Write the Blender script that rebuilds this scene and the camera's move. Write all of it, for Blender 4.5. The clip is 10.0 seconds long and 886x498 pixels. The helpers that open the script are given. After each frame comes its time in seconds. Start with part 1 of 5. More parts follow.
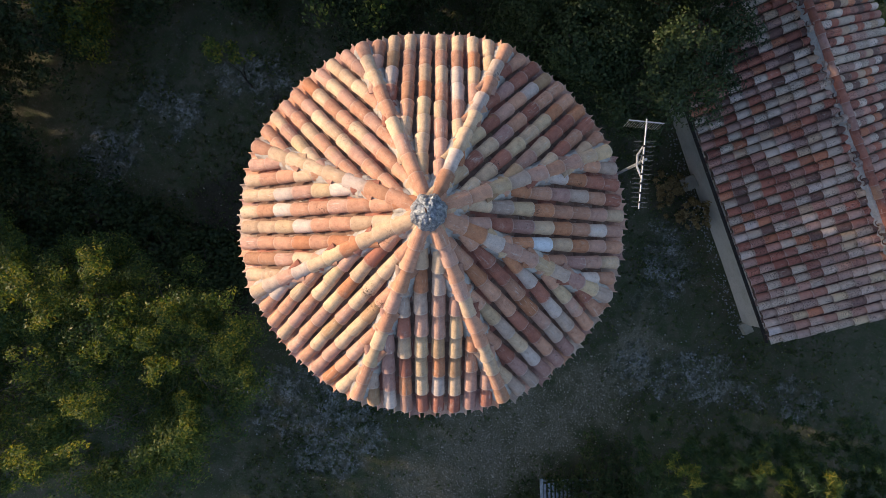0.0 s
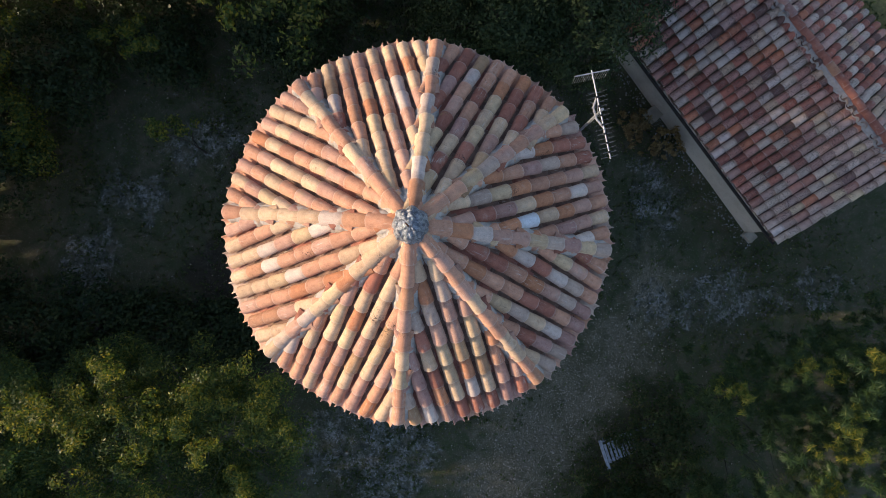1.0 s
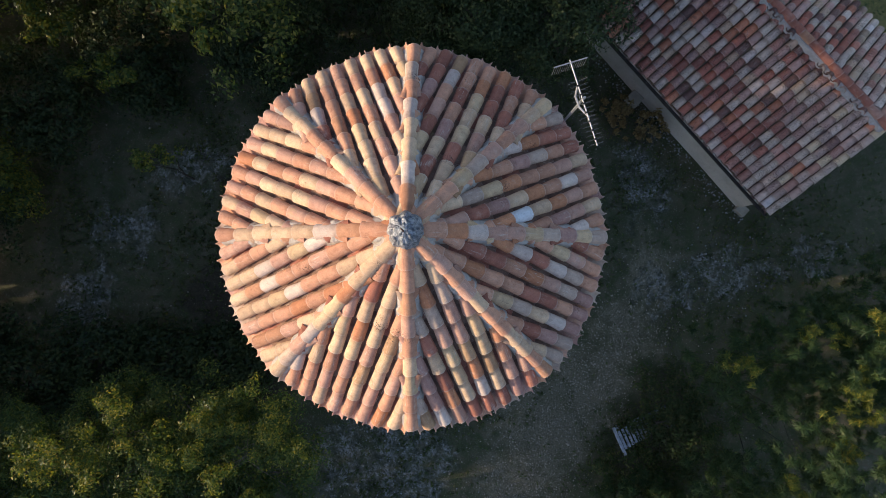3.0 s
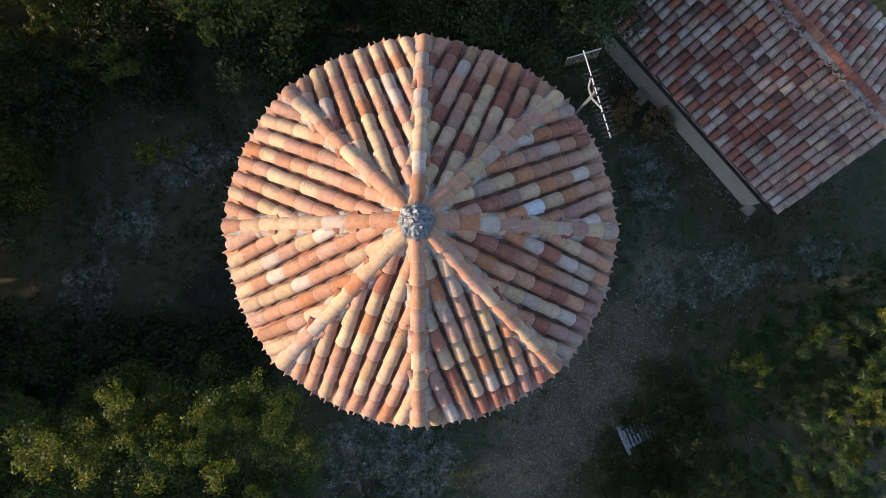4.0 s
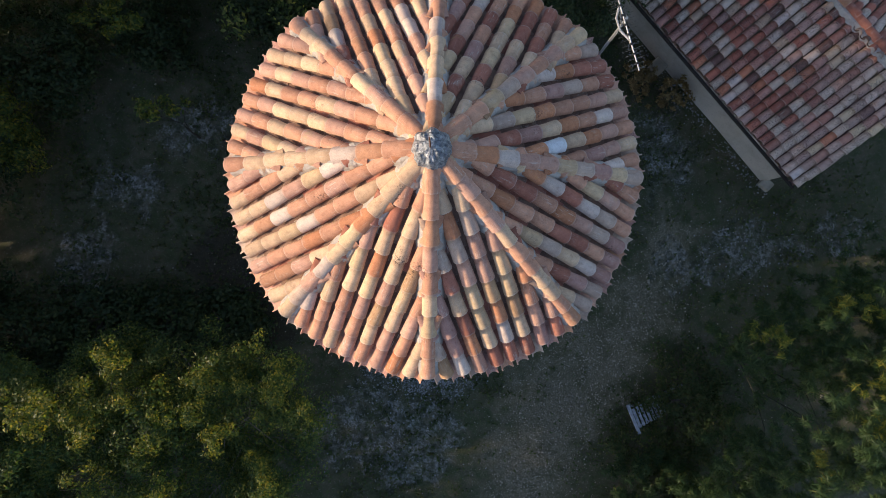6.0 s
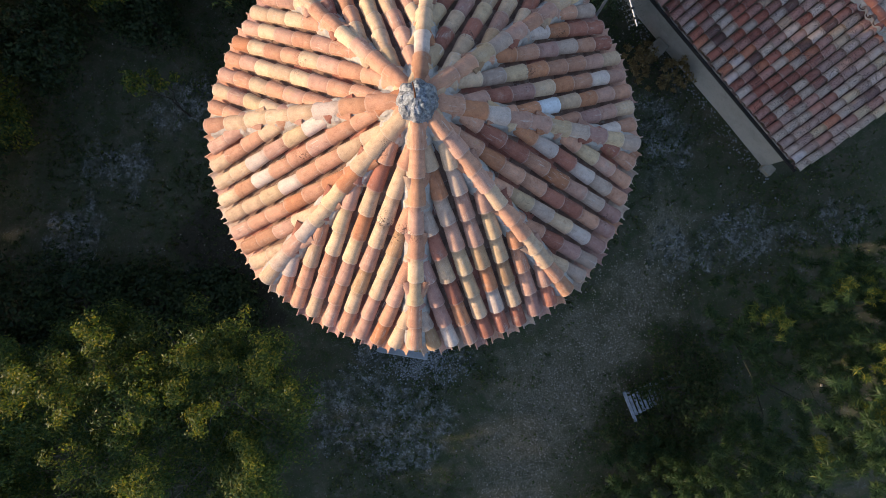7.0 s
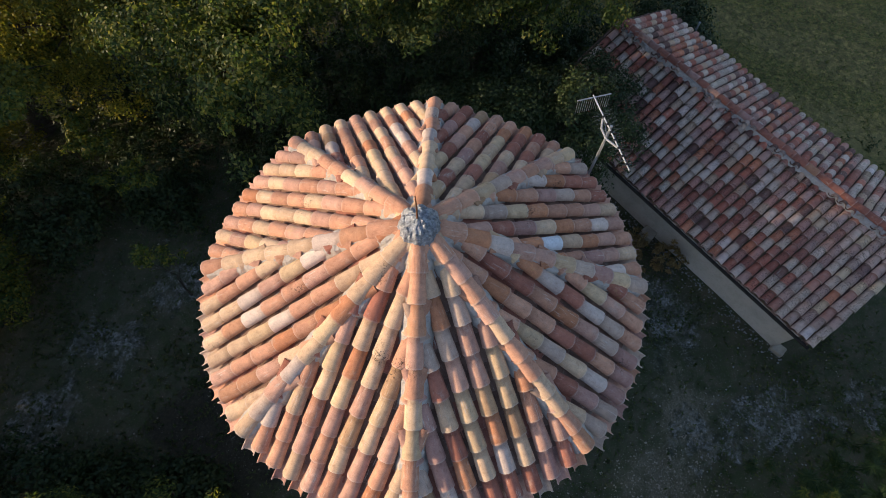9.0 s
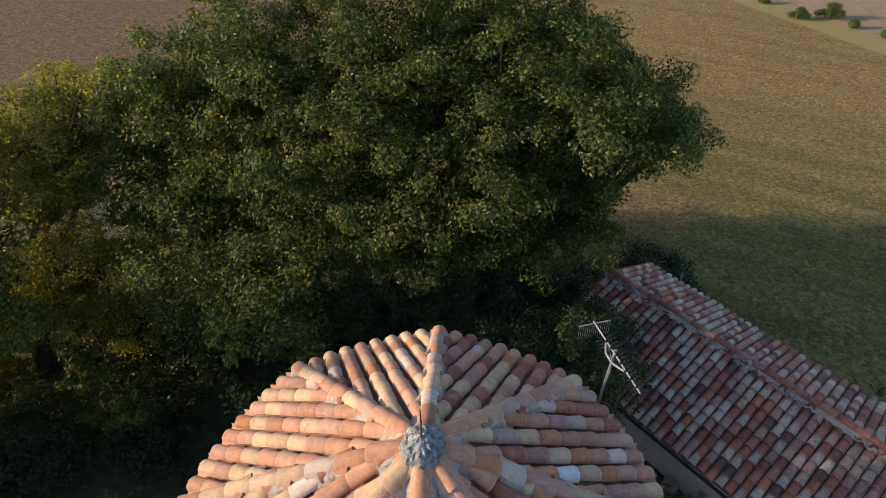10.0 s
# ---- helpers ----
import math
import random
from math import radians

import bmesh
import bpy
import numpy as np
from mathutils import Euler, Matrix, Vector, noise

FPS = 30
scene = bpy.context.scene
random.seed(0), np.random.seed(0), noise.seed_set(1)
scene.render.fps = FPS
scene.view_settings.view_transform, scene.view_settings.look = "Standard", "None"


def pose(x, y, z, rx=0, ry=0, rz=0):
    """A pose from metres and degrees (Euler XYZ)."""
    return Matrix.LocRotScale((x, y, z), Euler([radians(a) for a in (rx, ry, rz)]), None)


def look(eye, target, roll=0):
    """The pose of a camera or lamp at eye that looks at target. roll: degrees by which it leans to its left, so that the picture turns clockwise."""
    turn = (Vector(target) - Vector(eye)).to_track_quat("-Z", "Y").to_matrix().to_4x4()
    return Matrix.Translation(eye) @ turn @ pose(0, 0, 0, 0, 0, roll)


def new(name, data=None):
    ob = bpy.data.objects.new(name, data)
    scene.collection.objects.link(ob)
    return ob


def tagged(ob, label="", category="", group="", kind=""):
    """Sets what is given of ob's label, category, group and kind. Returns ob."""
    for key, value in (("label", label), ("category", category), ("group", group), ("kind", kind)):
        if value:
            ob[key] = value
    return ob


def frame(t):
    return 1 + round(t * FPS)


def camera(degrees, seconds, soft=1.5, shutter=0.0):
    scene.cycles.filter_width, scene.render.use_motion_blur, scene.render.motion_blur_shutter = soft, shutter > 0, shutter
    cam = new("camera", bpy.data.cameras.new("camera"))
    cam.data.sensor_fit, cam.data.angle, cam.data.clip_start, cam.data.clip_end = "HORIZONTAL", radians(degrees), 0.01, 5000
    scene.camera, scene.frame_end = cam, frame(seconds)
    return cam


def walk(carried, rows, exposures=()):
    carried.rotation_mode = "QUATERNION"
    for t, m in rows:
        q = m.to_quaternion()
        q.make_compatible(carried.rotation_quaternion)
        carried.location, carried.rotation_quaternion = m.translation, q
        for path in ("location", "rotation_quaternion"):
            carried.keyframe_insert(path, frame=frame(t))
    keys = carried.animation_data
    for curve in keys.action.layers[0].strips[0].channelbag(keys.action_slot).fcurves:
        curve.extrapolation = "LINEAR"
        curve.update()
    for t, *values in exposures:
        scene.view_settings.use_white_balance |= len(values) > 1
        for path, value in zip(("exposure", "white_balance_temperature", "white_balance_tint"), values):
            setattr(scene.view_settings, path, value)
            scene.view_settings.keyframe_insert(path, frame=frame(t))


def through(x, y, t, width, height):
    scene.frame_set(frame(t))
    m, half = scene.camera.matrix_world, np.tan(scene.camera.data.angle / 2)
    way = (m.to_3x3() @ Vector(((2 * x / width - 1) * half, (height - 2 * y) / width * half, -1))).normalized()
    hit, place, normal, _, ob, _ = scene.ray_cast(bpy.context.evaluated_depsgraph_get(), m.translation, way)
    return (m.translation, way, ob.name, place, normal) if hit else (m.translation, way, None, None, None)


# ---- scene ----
cam = camera(79.3, 10.0, soft=0.8)
PATH = [
    (0, (0.44, -0.493, 16.552), (0.429, -0.446, 14.552), 9.9),
    (0.5, (0.414, -0.449, 16.549), (0.41, -0.407, 14.549), 8.8),
    (1, (0.48, -0.377, 16.55), (0.483, -0.335, 14.551), 9.8),
    (1.5, (0.549, -0.349, 16.565), (0.558, -0.301, 14.565), 13.0),
    (2, (0.556, -0.358, 16.585), (0.571, -0.308, 14.586), 17.1),
    (2.5, (0.521, -0.388, 16.575), (0.539, -0.332, 14.576), 18.0),
    (4, (0.311, -0.514, 16.431), (0.333, -0.455, 14.432), 21.1),
    (4.5, (0.233, -0.655, 16.333), (0.254, -0.595, 14.334), 20.6),
    (5, (0.16, -0.822, 16.236), (0.179, -0.765, 14.237), 19.1),
    (5.5, (0.126, -1.05, 16.118), (0.14, -0.997, 14.119), 15.9),
    (7, (0.357, -1.722, 15.656), (0.37, -1.681, 13.656), 19.8),
    (7.5, (0.393, -1.928, 15.516), (0.406, -1.858, 13.517), 12.4),
    (8, (0.405, -2.172, 15.345), (0.414, -1.955, 13.357), 4.2),
    (8.5, (0.399, -2.372, 15.2), (0.398, -1.909, 13.254), 2.2),
    (9, (0.365, -2.56, 15.055), (0.35, -1.759, 13.223), 1.4),
    (9.5, (0.31, -2.713, 14.928), (0.277, -1.523, 13.322), 1.1),
    (10, (0.329, -2.858, 14.799), (0.272, -1.323, 13.518), 0.9),
]
walk(cam, [(t, look(eye, target, roll)) for t, eye, target, roll in PATH],
     exposures=[(0, 0.48), (2.5, 0.45), (5.5, 0.44), (7, 0.50), (7.5, 0.60), (8.5, 0.49), (9.5, 0.20), (10, 0.23)])


# ---------------------------------------------------------------- light
SUN_AZ, SUN_EL = radians(188.5), radians(15.0)
world = bpy.data.worlds.new("dusk_sky")
scene.world = world
world.use_nodes = True
wn = world.node_tree.nodes
sky = wn.new("ShaderNodeTexSky")
sky.sky_type = "NISHITA"
sky.sun_disc = False
sky.sun_elevation = SUN_EL
sky.sun_rotation = radians(90) - SUN_AZ
wn["Background"].inputs[1].default_value = 0.178
tint = wn.new("ShaderNodeMix")
tint.data_type, tint.blend_type = "RGBA", "MULTIPLY"
tint.inputs[0].default_value, tint.inputs[7].default_value = 1.0, (0.93, 0.97, 1.12, 1.0)
world.node_tree.links.new(sky.outputs[0], tint.inputs[6])
world.node_tree.links.new(tint.outputs[2], wn["Background"].inputs[0])
sun_data = bpy.data.lights.new("sun", "SUN")
sun_data.energy, sun_data.angle, sun_data.color = 5.0, radians(0.6), (1.0, 0.77, 0.535)
sun = new("sun", sun_data)
SUN_DIR = Vector((math.cos(SUN_EL) * math.cos(SUN_AZ), math.cos(SUN_EL) * math.sin(SUN_AZ), math.sin(SUN_EL)))
sun.matrix_world = look(SUN_DIR * 60, (0, 0, 0))

# ---------------------------------------------------------------- materials


class Nodes:
    """Short hand for building a node material."""

    def __init__(self, name, rough=0.9, metal=0.0, spec=0.3):
        self.mat = bpy.data.materials.new(name)
        self.mat.use_nodes = True
        self.tree = self.mat.node_tree
        self.bsdf = self.tree.nodes["Principled BSDF"]
        self.bsdf.inputs["Roughness"].default_value = rough
        self.bsdf.inputs["Metallic"].default_value = metal
        self.bsdf.inputs["Specular IOR Level"].default_value = spec

    def node(self, kind, **inputs):
        n = self.tree.nodes.new(kind)
        for key, value in inputs.items():
            self.put(n.inputs[key.replace("_", " ")], value)
        return n

    def put(self, socket, value):
        if isinstance(value, bpy.types.NodeSocket):
            self.tree.links.new(value, socket)
        else:
            socket.default_value = value

    def pos(self):
        return self.tree.nodes.new("ShaderNodeNewGeometry").outputs["Position"]

    def local(self):
        return self.tree.nodes.new("ShaderNodeTexCoord").outputs["Object"]

    def noise(self, vec, scale, detail=4.0, rough=0.55):
        return self.node("ShaderNodeTexNoise", Vector=vec, Scale=scale, Detail=detail, Roughness=rough).outputs["Fac"]

    def ramp(self, fac, stops, mode="LINEAR"):
        r = self.node("ShaderNodeValToRGB", Fac=fac)
        r.color_ramp.interpolation = mode
        els = r.color_ramp.elements
        while len(els) < len(stops):
            els.new(0.5)
        for e, (p, c) in zip(els, stops):
            e.position = p
            e.color = (*c, 1.0) if len(c) == 3 else c
        return r.outputs["Color"]

    def mix(self, fac, a, b, how="MIX"):
        m = self.tree.nodes.new("ShaderNodeMix")
        m.data_type, m.blend_type = "RGBA", how
        for sock, value in ((m.inputs[0], fac), (m.inputs[6], a), (m.inputs[7], b)):
            if isinstance(value, tuple) and len(value) == 3:
                value = (*value, 1.0)
            self.put(sock, value)
        return m.outputs[2]

    def maths(self, how, a, b=0.0, clamp=False):
        m = self.tree.nodes.new("ShaderNodeMath")
        m.operation, m.use_clamp = how, clamp
        self.put(m.inputs[0], a)
        self.put(m.inputs[1], b)
        return m.outputs[0]

    def step(self, value, low, high):
        m = self.tree.nodes.new("ShaderNodeMapRange")
        m.interpolation_type = "SMOOTHSTEP"
        for n, v in enumerate((value, low, high, 0.0, 1.0)):
            self.put(m.inputs[n], v)
        return m.outputs[0]

    def bump(self, height, strength, distance):
        b = self.node("ShaderNodeBump", Height=height, Strength=strength, Distance=distance)
        self.tree.links.new(b.outputs[0], self.bsdf.inputs["Normal"])

    def colour(self, c):
        if isinstance(c, tuple) and len(c) == 3:
            c = (*c, 1.0)
        self.put(self.bsdf.inputs["Base Color"], c)
        return self.mat


# k: dirty clay darkened further, for channel tiles down in the gaps
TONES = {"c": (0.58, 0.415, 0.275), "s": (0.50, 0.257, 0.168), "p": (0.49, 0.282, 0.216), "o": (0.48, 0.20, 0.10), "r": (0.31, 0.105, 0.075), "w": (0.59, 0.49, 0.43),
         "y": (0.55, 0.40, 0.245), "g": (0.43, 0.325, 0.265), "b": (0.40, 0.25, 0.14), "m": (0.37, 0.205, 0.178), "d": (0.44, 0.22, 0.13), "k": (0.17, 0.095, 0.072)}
# tone of each tile, row by row against the clock, from the eaves up
SLOPE_TONES = ["gsp rrowg rsgmsos cpssoygc pwsocmrp spocWoss cpmso swr", "srs rrmrs bwspry ssrsmcry soycyrcc orrcpb rsrcr sc", "sp cbwr cssdsc pscoyccy cscscppps cswwpco cocps cyp",
               "ssp cpycp pscspss spcccpss ocsscpss pcpsps cccs ppc", "ccp ddpcs pssoso ccywsscc cdwsspsso ccwpywr csscd ppc", "ccs osps ppcybs scbpcccs pspyocrs cpscypr sscsr swr",
               "rp mpsor rcbyyp rwobppgc rcyypgoc porcrg wmmm bgm", "srp spyss sgwrwoy mgposrrs msrrssos mwcgys gmrs gcg"]
HIP_TONES = ["gymgyppwos", "ycpspgyss", "sgswccwd", "sccsscpss", "sccccwds", "cgpwcyoccc", "ssycspdss", "dsccsscpsps"]
BARN_TONES = [(0.0, (0.38, 0.155, 0.11)), (0.14, (0.48, 0.43, 0.36)), (0.30, (0.28, 0.12, 0.09)), (0.40, (0.53, 0.475, 0.41)),
              (0.52, (0.45, 0.20, 0.12)), (0.58, (0.40, 0.28, 0.24)), (0.72, (0.60, 0.54, 0.49)), (0.76, (0.39, 0.22, 0.18)), (0.86, (0.47, 0.37, 0.27)), (0.91, (0.16, 0.10, 0.085))]
PALE_TONES = [(0.0, (0.42, 0.26, 0.21)), (0.10, (0.53, 0.46, 0.38)), (0.26, (0.43, 0.34, 0.29)), (0.38, (0.55, 0.49, 0.42)),
              (0.50, (0.46, 0.21, 0.13)), (0.56, (0.49, 0.41, 0.35)), (0.70, (0.64, 0.61, 0.58)), (0.76, (0.46, 0.36, 0.31)), (0.86, (0.53, 0.45, 0.31)), (0.96, (0.25, 0.17, 0.15))]

# sun-bleached towards red
BARN_TONES = [(p, (1.18 * r, 1.03 * g, 0.97 * b)) for p, (r, g, b) in BARN_TONES]
PALE_TONES = [(p, (1.18 * r, 1.07 * g, 1.02 * b)) for p, (r, g, b) in PALE_TONES]


def clay(name, tones, joined, lichen, own=False):
    """Old fired clay tile: one tone a tile, mottled, with pale and dark lichen."""
    n = Nodes(name, 0.92)
    if joined:
        rnd, vec = n.tree.nodes.new("ShaderNodeNewGeometry").outputs["Random Per Island"], n.pos()
    else:
        rnd, vec = n.tree.nodes.new("ShaderNodeObjectInfo").outputs["Random"], n.pos()
    if own:
        base = n.mix(0.12, n.tree.nodes.new("ShaderNodeObjectInfo").outputs["Color"], (0.54, 0.39, 0.26))
    else:
        base = n.ramp(rnd, tones, "CONSTANT")
    if tones is BARN_TONES:
        # paler, more weathered tiles towards the yard end
        sep = n.node("ShaderNodeSeparateXYZ", Vector=n.pos())
        near = n.maths("ADD", n.maths("SUBTRACT", sep.outputs[0], sep.outputs[1]), n.maths("MULTIPLY", n.noise(n.pos(), 0.5, 3.0), 7.0))
        base = n.mix(n.step(near, 8.4, 12.0), base, n.ramp(rnd, PALE_TONES, "CONSTANT"))
    other = n.ramp(n.maths("FRACT", n.maths("MULTIPLY", rnd, 7.31)), [(0.0, (0.82, 0.78, 0.77)), (1.0, (1.12, 1.10, 1.08))])
    c = n.mix(1.0, base, other, "MULTIPLY")
    # broad mottling, streaks down the tile, pale bloom, pits
    mott = n.noise(vec, 11.0, 6.0, 0.7)
    c = n.mix(n.step(mott, 0.45, 0.70), c, n.mix(1.0, c, (1.22, 1.20, 1.16, 1.0), "MULTIPLY"))
    c = n.mix(n.step(mott, 0.48, 0.28), c, n.mix(1.0, c, (0.78, 0.72, 0.70, 1.0), "MULTIPLY"))
    if not joined:
        shift = n.node("ShaderNodeVectorMath", Vector=n.local())
        n.put(shift.inputs[1], n.node("ShaderNodeCombineXYZ", X=n.maths("MULTIPLY", rnd, 31.0), Y=n.maths("MULTIPLY", rnd, 17.0), Z=0.0).outputs[0])
        along = n.node("ShaderNodeMapping", Vector=shift.outputs[0])
        along.inputs["Scale"].default_value = (46.0, 5.0, 30.0)
        scratch = n.noise(along.outputs[0], 1.0, 5.0, 0.65)
        some = n.step(n.maths("FRACT", n.maths("MULTIPLY", rnd, 13.7)), 0.45, 0.8)
        c = n.mix(n.maths("MULTIPLY", n.step(scratch, 0.56, 0.70), n.maths("ADD", n.maths("MULTIPLY", some, 0.5), 0.2)), c, (0.60, 0.52, 0.44))
        c = n.mix(n.maths("MULTIPLY", n.step(scratch, 0.42, 0.30), n.maths("ADD", n.maths("MULTIPLY", some, 0.45), 0.15)), c, n.mix(1.0, c, (0.58, 0.52, 0.50, 1.0), "MULTIPLY"))
        rim = n.node("ShaderNodeSeparateXYZ", Vector=n.local()).outputs[1]
        c = n.mix(n.maths("MULTIPLY", n.step(n.maths("ADD", rim, n.maths("MULTIPLY", mott, 0.04)), 0.045, 0.015), 0.35), c, (0.62, 0.54, 0.46))
    # dark band where the next tile overlaps: its shadow and gathered dirt painted in
    if joined:
        head = n.tree.nodes.new("ShaderNodeAttribute")
        head.attribute_name = "along_tile"
        head = head.outputs["Fac"]
    else:
        head = n.node("ShaderNodeSeparateXYZ", Vector=n.local()).outputs[1]
    lap_shade = n.step(n.maths("ADD", head, n.maths("MULTIPLY", n.noise(vec, 16.0, 4.0, 0.7), 0.12)), 0.30, 0.42)
    c = n.mix(n.maths("MULTIPLY", lap_shade, 0.55 if tones else 0.40), c, n.mix(1.0, c, (0.40, 0.34, 0.32, 1.0), "MULTIPLY"))
    pale = n.step(n.noise(vec, 4.5, 6.0, 0.7), 0.56, 0.72)
    c = n.mix(n.maths("MULTIPLY", pale, 0.24), c, (0.60, 0.52, 0.43))
    grain = n.noise(vec, 85.0, 4.0, 0.75)
    c = n.mix(n.step(grain, 0.52, 0.30), c, n.mix(1.0, c, (0.84, 0.80, 0.77, 1.0), "MULTIPLY"))
    c = n.mix(n.step(grain, 0.54, 0.72), c, n.mix(1.0, c, (1.10, 1.095, 1.08, 1.0), "MULTIPLY"))
    yellow = n.maths("MULTIPLY", n.step(n.noise(vec, 2.2, 5.0, 0.7), 0.62, 0.72), n.step(n.noise(vec, 26.0, 3.0), 0.42, 0.6))
    c = n.mix(n.maths("MULTIPLY", yellow, 0.3), c, (0.42, 0.36, 0.10))
    pits = n.maths("MULTIPLY", n.step(n.noise(vec, 40.0, 6.0, 0.8), 0.62, 0.70), n.step(n.noise(vec, 3.1, 4.0, 0.7), 0.46, 0.60))
    c = n.mix(n.maths("MULTIPLY", pits, 0.75), c, (0.10, 0.06, 0.045))
    spots = n.maths("MULTIPLY", n.step(n.noise(vec, 1.7, 3.0), 0.66 - lichen, 0.76 - lichen), n.step(n.noise(vec, 38.0, 3.0, 0.6), 0.52, 0.62))
    c = n.mix(n.maths("MULTIPLY", spots, 0.85), c, (0.05, 0.035, 0.03))
    n.bump(n.maths("ADD", n.noise(vec, 60.0, 4.0), n.maths("MULTIPLY", mott, 1.6)), 0.38, 0.012)
    return n.colour(c)


def plain(name, a, b, scale, rough=0.9, bump=0.3, dist=0.01, fine=40.0, metal=0.0):
    """Two tones mottled at two scales, with relief."""
    n = Nodes(name, rough, metal)
    v = n.pos()
    c = n.mix(n.step(n.noise(v, scale, 6.0, 0.65), 0.35, 0.68), a, b)
    c = n.mix(n.maths("MULTIPLY", n.step(n.noise(v, fine, 4.0), 0.5, 0.75), 0.5), c, tuple(k * 0.6 for k in a))
    n.bump(n.noise(v, fine, 5.0, 0.65), bump, dist)
    return n.colour(c)


def leafy(name, stops, through=0.4, rough=0.48):
    """Leaves: one tone a leaf, with some light passing through."""
    n = Nodes(name, rough, spec=0.22)
    rnd = n.tree.nodes.new("ShaderNodeNewGeometry").outputs["Random Per Island"]
    c = n.ramp(rnd, stops)
    c = n.mix(n.step(n.noise(n.pos(), 0.7, 3.0), 0.35, 0.65), c, n.mix(1.0, c, (0.72, 0.80, 0.85, 1.0), "MULTIPLY"))
    n.colour(c)
    t = n.node("ShaderNodeBsdfTranslucent", Color=n.mix(1.0, c, (1.45, 1.5, 0.75, 1.0), "MULTIPLY"))
    m = n.node("ShaderNodeMixShader", Fac=through)
    n.tree.links.new(n.bsdf.outputs[0], m.inputs[1])
    n.tree.links.new(t.outputs[0], m.inputs[2])
    n.tree.links.new(m.outputs[0], n.tree.nodes["Material Output"].inputs[0])
    return n.mat


def boards(name, a, b, along):
    """Weathered wood with grain along one axis (0 x, 1 y, 2 z)."""
    n = Nodes(name, 0.85)
    v = n.node("ShaderNodeMapping", Vector=n.pos())
    s = [34.0, 34.0, 34.0]
    s[along] = 2.0
    v.inputs["Scale"].default_value = s
    g = n.noise(v.outputs[0], 1.0, 5.0, 0.6)
    rnd = n.tree.nodes.new("ShaderNodeObjectInfo").outputs["Random"]
    c = n.mix(n.step(g, 0.3, 0.7), a, b)
    c = n.mix(1.0, c, n.ramp(rnd, [(0.0, (0.75, 0.75, 0.76)), (1.0, (1.1, 1.08, 1.05))]), "MULTIPLY")
    n.bump(g, 0.5, 0.004)
    return n.colour(c)


def ground_material():
    n = Nodes("ground_earth_and_grass", 0.95)
    p = n.pos()
    sep = n.node("ShaderNodeSeparateXYZ", Vector=p)
    x, y = sep.outputs[0], sep.outputs[1]

    wx = n.maths("ADD", x, n.maths("MULTIPLY", n.maths("SUBTRACT", n.noise(p, 0.8, 5.0, 0.6), 0.5), 3.2))
    wy = n.maths("ADD", y, n.maths("MULTIPLY", n.maths("SUBTRACT", n.noise(n.node("ShaderNodeVectorMath", Vector=p).outputs[0], 1.1, 5.0, 0.6), 0.5), 3.2))

    def blob(cx, cy, rx, ry):
        dx = n.maths("DIVIDE", n.maths("SUBTRACT", wx, cx), rx)
        dy = n.maths("DIVIDE", n.maths("SUBTRACT", wy, cy), ry)
        d = n.maths("ADD", n.maths("MULTIPLY", dx, dx), n.maths("MULTIPLY", dy, dy))
        return n.maths("SUBTRACT", 1.0, d, True)

    def total(items):
        s = items[0]
        for it in items[1:]:
            s = n.maths("MAXIMUM", s, it)
        return s

    big, mid, fine, tiny = n.noise(p, 0.55, 5.0, 0.6), n.noise(p, 2.6, 6.0, 0.65), n.noise(p, 14.0, 5.0, 0.7), n.noise(p, 70.0, 3.0, 0.6)
    # dark weedy earth in the yard
    c = n.mix(n.step(mid, 0.38, 0.62), (0.050, 0.060, 0.024), (0.098, 0.084, 0.053))
    c = n.mix(n.step(fine, 0.45, 0.7), c, (0.052, 0.074, 0.024))
    c = n.mix(n.maths("MULTIPLY", n.step(n.noise(p, 1.3, 5.0, 0.7), 0.48, 0.62), 0.7), c, n.mix(1.0, c, (0.50, 0.62, 0.45, 1.0), "MULTIPLY"))
    # bare trodden earth of the path
    path = total([blob(3.6, -5.6, 1.9, 1.7), blob(5.0, -4.0, 1.7, 1.4), blob(3.0, -7.6, 1.9, 2.0), blob(6.3, -2.4, 1.4, 1.3), blob(7.0, -0.6, 1.0, 1.2)])
    bare = n.step(n.maths("ADD", n.maths("MULTIPLY", path, 0.8), n.maths("MULTIPLY", n.maths("ADD", mid, fine), 0.6)), 0.45, 1.30)
    dirt = n.mix(n.step(n.noise(p, 24.0, 6.0, 0.75), 0.36, 0.66), (0.098, 0.087, 0.053), (0.225, 0.195, 0.130))
    dirt = n.mix(n.step(n.noise(p, 7.0, 6.0, 0.75), 0.54, 0.68), dirt, (0.085, 0.088, 0.042))
    dirt = n.mix(n.maths("MULTIPLY", n.step(n.noise(p, 1.7, 6.0, 0.7), 0.47, 0.62), 0.65), dirt, n.mix(n.step(fine, 0.4, 0.65), (0.048, 0.056, 0.026), (0.120, 0.112, 0.062)))
    c = n.mix(bare, c, dirt)
    grit = n.node("ShaderNodeTexVoronoi", Vector=p, Scale=30.0)
    pick = n.step(n.node("ShaderNodeSeparateColor", Color=grit.outputs["Color"]).outputs[1], 0.72, 0.80)
    dot = n.maths("MULTIPLY", pick, n.step(grit.outputs["Distance"], 0.34, 0.22))
    c = n.mix(n.maths("MULTIPLY", dot, n.maths("ADD", n.maths("MULTIPLY", bare, 0.55), 0.25)), c, (0.42, 0.39, 0.33))
    # bare earth west of the tower, painted darker for the deep shade there
    shaded_earth = n.step(n.maths("ADD", total([blob(-5.2, -1.6, 2.6, 2.4), blob(-6.0, -3.4, 2.4, 1.6), blob(-4.6, 2.0, 1.8, 1.6)]), n.maths("MULTIPLY", mid, 0.5)), 0.42, 0.85)
